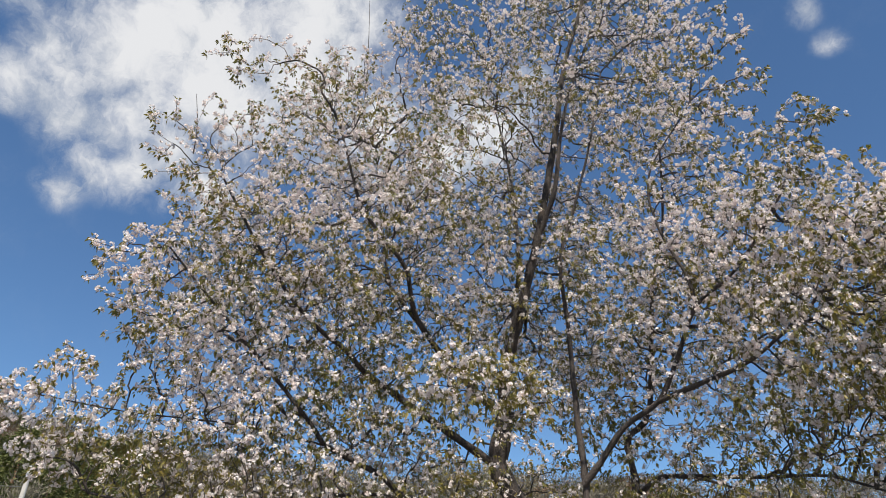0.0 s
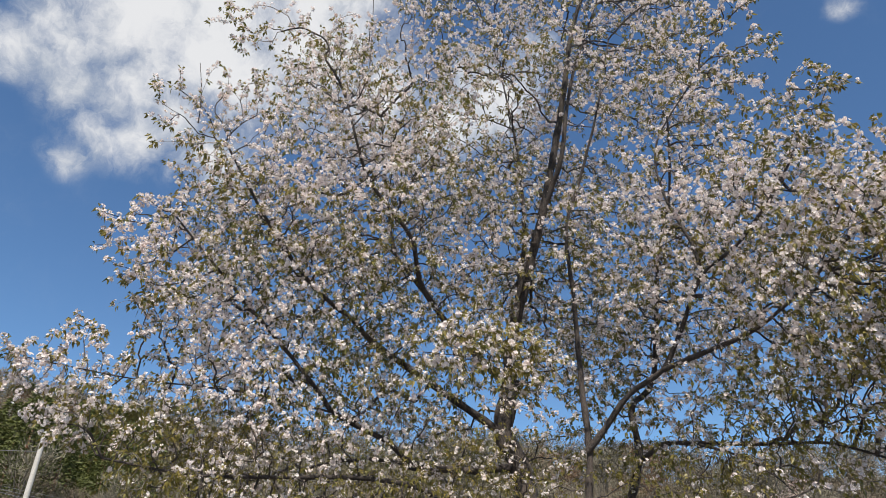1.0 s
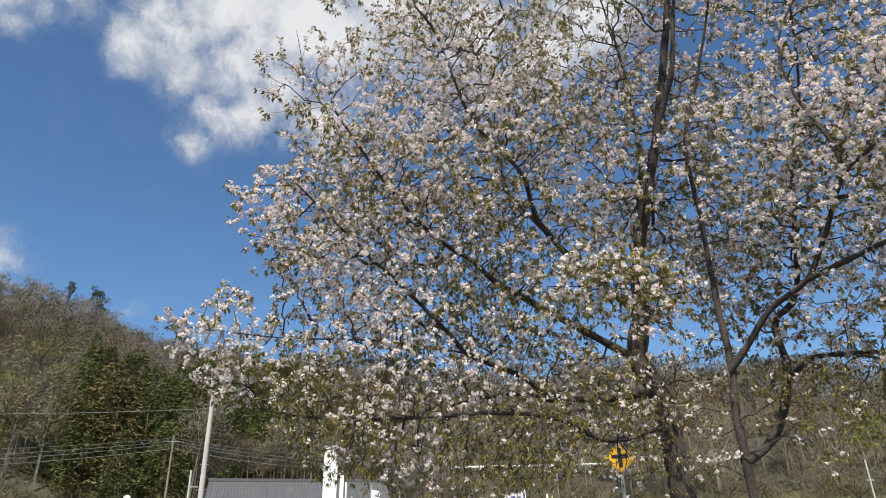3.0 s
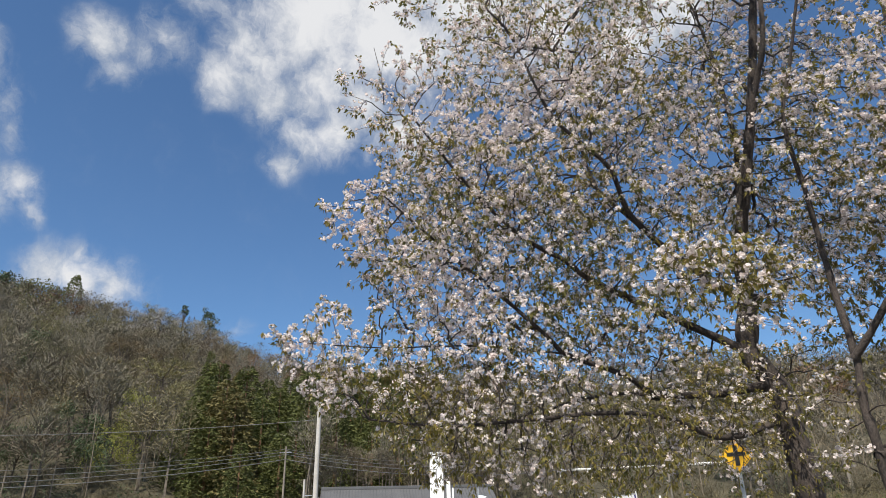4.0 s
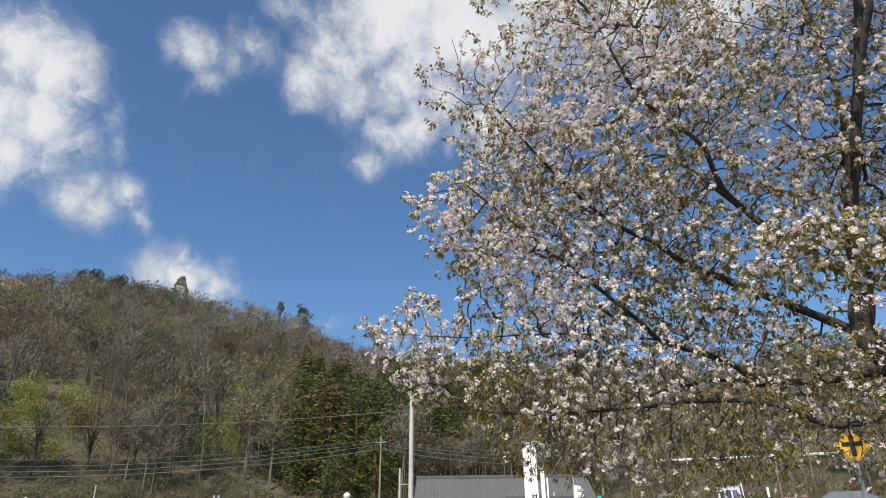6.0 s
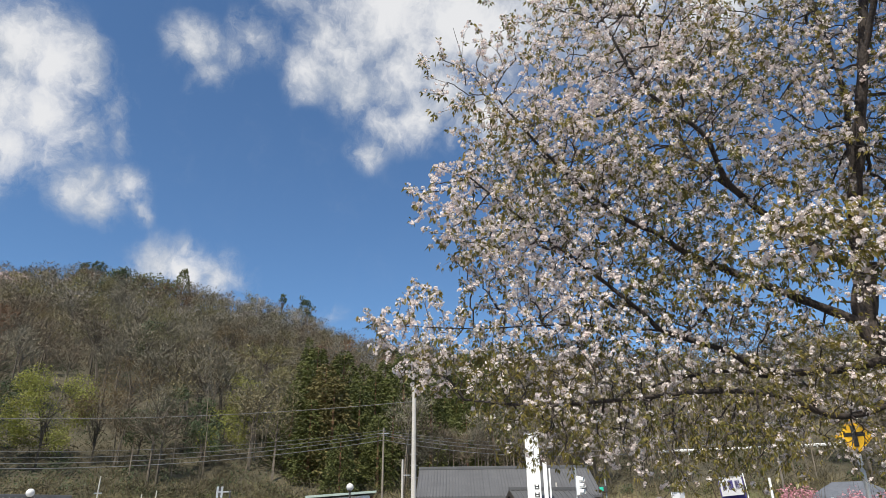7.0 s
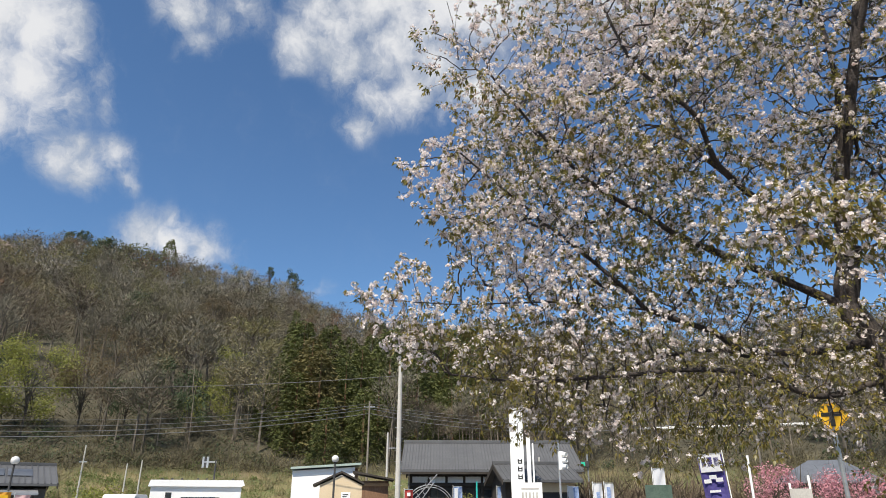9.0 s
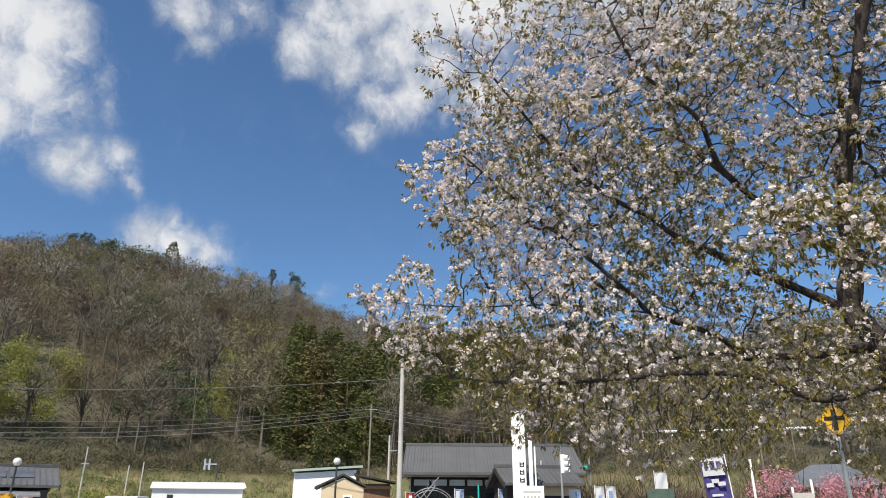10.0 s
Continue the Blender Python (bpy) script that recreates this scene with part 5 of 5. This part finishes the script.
bough("under", [(4.85, 7.04, 2.86), (3.97, 6.94, 2.62), (3.3, 6.85, 2.83), (2.56, 6.73, 2.86), (1.81, 6.76, 2.8), (0.89, 6.74, 2.74), (0.09, 6.8, 2.82)], 0.062, 0.015,
      [(0.71, 6.86, 2.78, 0.5), (1.32, 6.88, 2.66, 0.5), (1.35, 6.87, 2.96, 0.9), (2.18, 6.76, 2.7, 0.75), (3.14, 6.7, 2.61, 0.65), (1.88, 6.74, 2.45, 0.5), (1.08, 6.81, 2.57, 0.55), (2.83, 6.62, 2.41, 0.5), (3.94, 6.85, 2.85, 0.7), (0.45, 6.89, 2.97, 0.6), (0.66, 6.87, 2.48, 0.35), (0.26, 6.79, 3, 0.45), (-0.09, 6.8, 3.07, 0.35), (0.6, 6.87, 2.51, 0.35)])
clumps([(1.17, 6.8, 2.86, 0.5), (1.97, 6.72, 2.51, 0.4), (0.81, 6.75, 3.04, 0.45), (1.51, 6.83, 2.13, 0.3), (1.96, 6.82, 2.08, 0.35), (2.45, 6.77, 2.08, 0.3), (1, 6.83, 2.21, 0.28), (0.61, 6.87, 2.3, 0.22), (3.06, 6.74, 2.1, 0.35), (4.31, 6.98, 2.18, 0.5), (2.17, 6.66, 1.94, 0.22), (1.69, 6.79, 2.38, 0.4), (1.26, 6.89, 2.5, 0.4), (2.81, 6.74, 2.32, 0.4)])
clumps([(1.31, 7.08, 2.76, 0.5), (2.2, 7.06, 2.64, 0.5), (3.11, 7.04, 2.7, 0.5), (2.67, 7.11, 2.42, 0.4), (3.72, 7.08, 2.65, 0.5)])
bough("spray", [(4.61, 7.02, 4.25), (4.18, 5.86, 3.92), (3.57, 5.19, 3.76), (2.93, 4.89, 3.65), (2.3, 4.77, 3.57)], 0.02, 0.006,
      [(2.84, 4.59, 3.55, 0.45), (2.46, 4.69, 3.56, 0.4), (3.24, 4.57, 3.56, 0.4), (2.88, 4.57, 3.55, 0.42), (2.5, 4.67, 3.56, 0.36), (3.23, 4.57, 3.53, 0.36), (2.7, 4.62, 3.66, 0.3), (2.88, 4.57, 3.55, 0.42), (2.5, 4.67, 3.56, 0.36), (3.23, 4.57, 3.53, 0.36), (2.7, 4.62, 3.66, 0.3)])
bough("stem", [(4.89, 5.86, -0.05), (4.87, 5.86, 0.9), (4.84, 5.86, 2.35), (4.83, 5.87, 2.76), (4.86, 5.84, 3.21), (4.85, 5.85, 3.95), (4.86, 5.84, 5.04), (4.79, 5.77, 6.05), (4.97, 5.62, 6.81), (5.16, 5.3, 7.87), (5.38, 5.08, 9.14)], 0.075, 0.012,
      [(6.32, 4.57, 9.63, 0.75), (4.66, 6.25, 2.55, 0.55), (5.74, 6, 5.04, 0.8), (5.14, 6.13, 3.09, 0.5)])
bough("arm", [(4.86, 5.84, 3.21), (4.96, 5.63, 3.43), (5.11, 5.35, 3.77), (5.25, 4.93, 3.95), (5.36, 4.66, 4.37), (5.47, 4.36, 4.88), (5.63, 3.98, 5.11), (5.79, 3.57, 5.52), (6, 3.2, 6.17), (6.03, 3.15, 6.85)], 0.06, 0.015,
      [(6.06, 3.09, 6.78, 0.42), (6.17, 2.85, 6.76, 0.3), (5.93, 3.52, 6.14, 0.7), (5.95, 3.08, 5.56, 0.5), (5.86, 3.84, 5.39, 0.95), (5.66, 4.44, 4.85, 1), (6.14, 2.69, 6.74, 0.22), (6.06, 3.09, 6.2, 0.4), (6.01, 2.73, 5.63, 0.35)])
bough("offset", [(5.47, 4.36, 4.88), (5.45, 4.4, 5.32), (5.4, 4.61, 6.13), (5.5, 4.65, 6.98), (5.98, 4.18, 7.99)], 0.035, 0.012,
      [(6.52, 3.9, 9.25, 0.4), (6.44, 3.85, 8.29, 0.5), (6.17, 4.09, 7.55, 0.6), (6.66, 3.66, 9.26, 0.3), (6.48, 3.58, 8.17, 0.3)])
bough("span", [(5.25, 4.93, 3.95), (5.42, 4.44, 4.04), (5.54, 3.95, 4.13), (5.72, 3.29, 4.49), (5.88, 2.78, 4.87), (5.98, 2.27, 5.08)], 0.05, 0.012,
      [(5.94, 2.63, 5.27, 0.55), (5.87, 2.55, 4.76, 0.75), (5.87, 3.02, 4.82, 0.8), (5.86, 3.64, 4.42, 1), (5.82, 2.9, 4.11, 0.95), (5.91, 2.18, 4.62, 1), (5.8, 2.46, 3.72, 1), (5.72, 4.7, 4.08, 0.7)])
bough("rear", [(4.84, 5.86, 2.28), (5.23, 5.92, 2.47), (5.43, 5.87, 2.74), (5.55, 5.77, 3.24), (5.53, 5.78, 3.78), (5.74, 5.58, 4.13), (5.86, 5.29, 5.65), (5.97, 5.02, 6.5), (6, 4.83, 7.64)], 0.08, 0.02,
      [(6.02, 4.96, 8.18, 1.1), (5.89, 4.65, 6.25, 1), (5.4, 5.35, 5.81, 1), (5.23, 5.51, 2.77, 0.5), (5.72, 6.42, 4.55, 0.7), (5.65, 5.37, 4.64, 0.7), (5.58, 6.01, 3.88, 0.6), (5.55, 5.63, 3.24, 0.5)])
bough("arch", [(5.53, 5.78, 3.14), (5.6, 5.43, 3.29), (5.63, 4.95, 3.2), (5.78, 4.29, 3.08), (5.91, 3.75, 3), (5.96, 3.28, 2.8)], 0.05, 0.015,
      [(5.8, 3.55, 3.63, 0.8), (5.75, 3.02, 3.36, 0.8), (5.73, 5.3, 3.6, 0.6), (5.81, 4.59, 3.56, 0.6), (5.75, 3.99, 3.16, 0.6), (5.58, 4.86, 3.1, 0.45), (5.82, 3.51, 3.37, 0.6), (5.72, 3.3, 2.82, 0.5), (5.44, 5.17, 3.37, 0.5), (5.55, 4.26, 3.21, 0.5)])
bough("droop", [(5.63, 4.95, 3.2), (5.46, 4.38, 2.97), (5.39, 3.98, 2.72), (5.31, 3.75, 2.51)], 0.025, 0.006,
      [(5.48, 4.67, 2.69, 0.45), (5.21, 4.97, 2.36, 0.4), (5.28, 3.79, 2.67, 0.5), (5.45, 4.71, 2.92, 0.45), (5.55, 3.93, 2.92, 0.4)])

# Long bare water shoots above the crown.
for a, b in (((0.2, 7.0, 6.9), (0.07, 7.0, 7.85)), ((2.32, 6.92, 8.7), (2.26, 6.94, 11.05))):
    a, b, k = lean_out(a), lean_out(b), np.linspace(0, 1, 9)[:, None]
    v, f = tube_arrays(np.array(a) * (1 - k) + np.array(b) * k + np.sin(k * 4) * 0.02 - np.array(BASE), np.linspace(0.008, 0.003, 9), 5)
    part("shoot", mesh_of("shoot", v, f, bark), None, tree)

# The crown's far half: the fuller clumps again, deeper behind.
behind = []
for x, y, z, r in pads:
    if r >= 0.6 and z > 2.6:
        d = math.hypot(x, y)
        k = (d + trng.uniform(1.6, 2.6)) / d
        behind.append((x * k, y * k, 1.6 + (z - 1.6) * k, r * 0.95))


def grow(pads, per_m3, fade):
    """Twig ends spread through the clumps, denser towards their skins."""
    ends = []
    for x, y, z, r in pads:
        e = math.degrees(math.atan2(z - EYE, math.hypot(x, y)))
        upper = min(1.0, max(0.0, (e - 12) / 22))
        n = max(5, int(per_m3 * 4.19 * r**2.6 * fade * (1.5 if z < 3.0 else 1.0 + 0.25 * upper)))
        d = trng.normal(size=(n, 3))
        d /= np.linalg.norm(d, axis=1, keepdims=True)
        ends.append(np.array([x, y, z]) + d * (r * trng.uniform(0.05, 1.0, n) ** 0.45)[:, None] * np.array([1.05, 1.05, 0.95]))
    return np.concatenate(ends)


ends = np.concatenate([grow(pads, 53, 1.0), grow(behind, 48, 0.8)])
# Each end joins the branch that it can reach with the least wood, nearest first.
P = [np.array(q) for q in nodes_p]
parent, plen, base_r = list(nodes_parent), list(nodes_len), list(nodes_r)
P0 = np.array(P)
L0 = np.array(plen)
best, owner = np.full(len(ends), 1e9), np.zeros(len(ends), int)
for i in range(0, len(ends), 200):
    d = np.linalg.norm(ends[i:i + 200, None] - P0[None], axis=2) + 0.38 * L0[None]
    owner[i:i + 200], best[i:i + 200] = d.argmin(1), d.min(1)
left = np.ones(len(ends), bool)
tips = []
for _ in range(len(ends)):
    j = int(np.where(left, best, 1e9).argmin())
    left[j] = False
    a, b = P[owner[j]], ends[j]
    dist = float(np.linalg.norm(b - a))
    n = max(2, int(dist / 0.06))
    back = parent[owner[j]]
    along = (a - P[back]) if back >= 0 else np.zeros(3)
    nrm = np.linalg.norm(along)
    along = along / nrm if nrm > 1e-6 else along
    mid = (a + b) / 2 + along * dist * 0.16 + np.array([0, 0, 0.07 * dist]) + trng.normal(size=3) * dist * 0.045
    prev, fresh = owner[j], []
    for s in range(1, n + 1):
        t = s / n
        q = (1 - t) ** 2 * a + 2 * t * (1 - t) * mid + t * t * b + (trng.normal(size=3) * 0.004 if s < n else 0)
        P.append(q)
        parent.append(prev)
        plen.append(plen[prev] + dist / n)
        base_r.append(0.0)
        prev = len(P) - 1
        fresh.append(prev)
    tips.append(prev)
    fp, fl = np.array([P[i] for i in fresh]), np.array([plen[i] for i in fresh])
    near = np.where(left & (np.abs(ends - b).max(1) < 0.75))[0]
    if len(near):
        d = np.linalg.norm(ends[near, None] - fp[None], axis=2) + 0.38 * fl[None]
        k = d.argmin(1)
        d = d[np.arange(len(near)), k]
        closer = d < best[near]
        best[near[closer]], owner[near[closer]] = d[closer], np.array(fresh)[k[closer]]

P = np.array(P)
load = np.zeros(len(P))
load[tips] = 1
main_kid = np.full(len(P), -1)
heavy = np.zeros(len(P))
for i in range(len(P) - 1, len(nodes_p) - 1, -1):
    q = parent[i]
    load[q] += load[i]
    if load[i] > heavy[q] and q >= len(nodes_p):
        heavy[q], main_kid[q] = load[i], i
radius = 0.0023 * np.maximum(load, 1) ** 0.43
limb_count = len(nodes_p)
wood_big, wood_fine = Pile(), Pile()
for i in range(limb_count, len(P)):
    q = parent[i]
    if q >= limb_count and main_kid[q] == i:
        continue
    chain = [q, i]
    while main_kid[chain[-1]] >= 0:
        chain.append(main_kid[chain[-1]])
    r = radius[chain]
    r[0] = min(r[1] * 1.15, radius[q] if q >= limb_count else 1)
    r[-1] *= 0.6
    big = r[1] > 0.0066
    v, f = tube_arrays(P[chain] - np.array(BASE), r, 5 if big else 3)
    (wood_big if big else wood_fine).put(v, f)
tagged(part("branchwood", wood_big.mesh("branchwood", bark), None, tree), "dark thin branches", kind="stuff")
tagged(part("twigwood", wood_fine.mesh("twigwood", twig_bark), None, tree), "fine grey-brown twigs", kind="stuff")

# Flowers and leaves sit in tufts along the fine wood.
fine_nodes = np.array([i for i in range(limb_count, len(P)) if radius[i] < 0.0061])
dirs = P[fine_nodes] - P[[parent[i] for i in fine_nodes]]
dirs /= np.linalg.norm(dirs, axis=1, keepdims=True) + 1e-9
fp = P[fine_nodes]
# A gap in the low foliage, open towards the road.
gap_a, gap_b = np.array([2.7, 4.6, 2.15]), np.array([5.6, 9.6, 2.745])
along = np.clip((fp - gap_a) @ (gap_b - gap_a) / ((gap_b - gap_a) @ (gap_b - gap_a)), 0, 1)
free = np.linalg.norm(fp - gap_a - along[:, None] * (gap_b - gap_a), axis=1) > 0.15
fine_nodes, dirs, fp = fine_nodes[free], dirs[free], fp[free]
tip_set = np.isin(fine_nodes, tips)
leafy = np.array([noise.noise(Vector(q) * 0.85) for q in fp])           # leafier and more flowery boughs
tuft_at = np.array([noise.noise(Vector(q) * 4.2 + Vector((7, 3, 1))) for q in fp])   # single tufts and the gaps between
east = np.clip((fp[:, 0] - 3.0) / 3.0, -1, 1)
low = np.clip((3.8 - fp[:, 2]) / 1.2, 0, 1)
rise = np.clip((np.degrees(np.arctan2(fp[:, 2] - EYE, np.hypot(fp[:, 0], fp[:, 1]))) - 14) / 12, 0, 1)
p_flower = np.clip(0.61 + 0.24 * rise + 0.22 * low * (east > 0.3) - 0.06 * east - 0.5 * leafy + 0.45 * tuft_at - 0.48 * low, 0.05, 0.97)
p_flower = np.where((fp[:, 0] < -0.05) & (fp[:, 2] < 4.1), 0.95, p_flower)
p_leaf = np.clip(0.54 - 0.07 * rise + 0.08 * east + 1.1 * leafy - 0.5 * tuft_at - 0.08 * low, 0.03, 0.97)


near_spray = (fp[:, 1] < 5.3) & (fp[:, 0] < 3.8)
p_leaf[near_spray] = 0.95


def frames_for(n, z):
    """Turned axes whose third one is z."""
    a = np.cross(z, trng.normal(size=(n, 3)))
    a /= np.linalg.norm(a, axis=1, keepdims=True) + 1e-9
    return a, np.cross(z, a)


def scatter_flowers():
    pick = np.where(trng.random(len(fp)) < p_flower)[0]
    hub = trng.normal(size=(len(pick), 3)) + dirs[pick] * 0.3
    hub /= np.linalg.norm(hub, axis=1, keepdims=True)
    k = np.repeat(np.arange(len(pick)), (trng.integers(5, 11, len(pick)) * (1 + 0.25 * rise[pick])).astype(int))     # an umbel of flowers on each spur
    i, n = pick[k], len(k)
    z = hub[k] * 0.9 + trng.normal(size=(n, 3)) * 0.75 + np.array([0, 0, -0.1])
    z /= np.linalg.norm(z, axis=1, keepdims=True)
    c = fp[i] + hub[k] * 0.022 + z * trng.uniform(0.014, 0.034, n)[:, None]
    a, b = frames_for(n, z)
    size = trng.uniform(0.0125, 0.018, n)
    open_ = trng.uniform(0.1, 0.75, n)
    ang = np.arange(5) * 2 * np.pi / 5
    verts = [c - z * (size * 0.2)[:, None]]
    for k in range(5):
        for off in (-0.5, 0.5):
            t = ang[k] + off
            verts.append(c + (a * math.cos(t) + b * math.sin(t)) * size[:, None] + z * (size * open_ * (1.0 + 0.3 * off))[:, None])
    v = np.stack(verts, 1).reshape(-1, 3)
    face = np.array([[0, 1 + 2 * k, 2 + 2 * k] for k in range(5)])
    f = (np.arange(n) * 11)[:, None, None] + face[None]
    return v, f.reshape(-1, 3), n


def scatter_leaves():
    pick = np.where(trng.random(len(fp)) < np.where(tip_set, np.minimum(1, p_leaf * 2.0 + 0.15), p_leaf * 0.46))[0]
    i = np.repeat(pick, trng.integers(5, 9, len(pick)))
    n = len(i)
    z = dirs[i] * 0.7 + trng.normal(size=(n, 3)) * 0.65 + np.array([0, 0, -0.15])
    z /= np.linalg.norm(z, axis=1, keepdims=True)
    a, b = frames_for(n, z)
    c = fp[i] + z * trng.uniform(0.01, 0.03, n)[:, None]
    ln = trng.uniform(0.032, 0.068, n)[:, None]
    ln = ln * (1 - 0.25 * low[i])[:, None]
    wd = ln * trng.uniform(0.22, 0.31, n)[:, None]
    droop = np.array([0, 0, -1.0]) * ln * trng.uniform(0.15, 0.6, n)[:, None]
    tip = c + z * ln + droop
    v = np.stack([c, c + z * ln * 0.42 + a * wd + b * wd * 0.35, tip, c + z * ln * 0.42 - a * wd + b * wd * 0.35], 1).reshape(-1, 3)
    face = np.array([[0, 1, 2], [0, 2, 3]])
    return v, ((np.arange(n) * 4)[:, None, None] + face[None]).reshape(-1, 3), n


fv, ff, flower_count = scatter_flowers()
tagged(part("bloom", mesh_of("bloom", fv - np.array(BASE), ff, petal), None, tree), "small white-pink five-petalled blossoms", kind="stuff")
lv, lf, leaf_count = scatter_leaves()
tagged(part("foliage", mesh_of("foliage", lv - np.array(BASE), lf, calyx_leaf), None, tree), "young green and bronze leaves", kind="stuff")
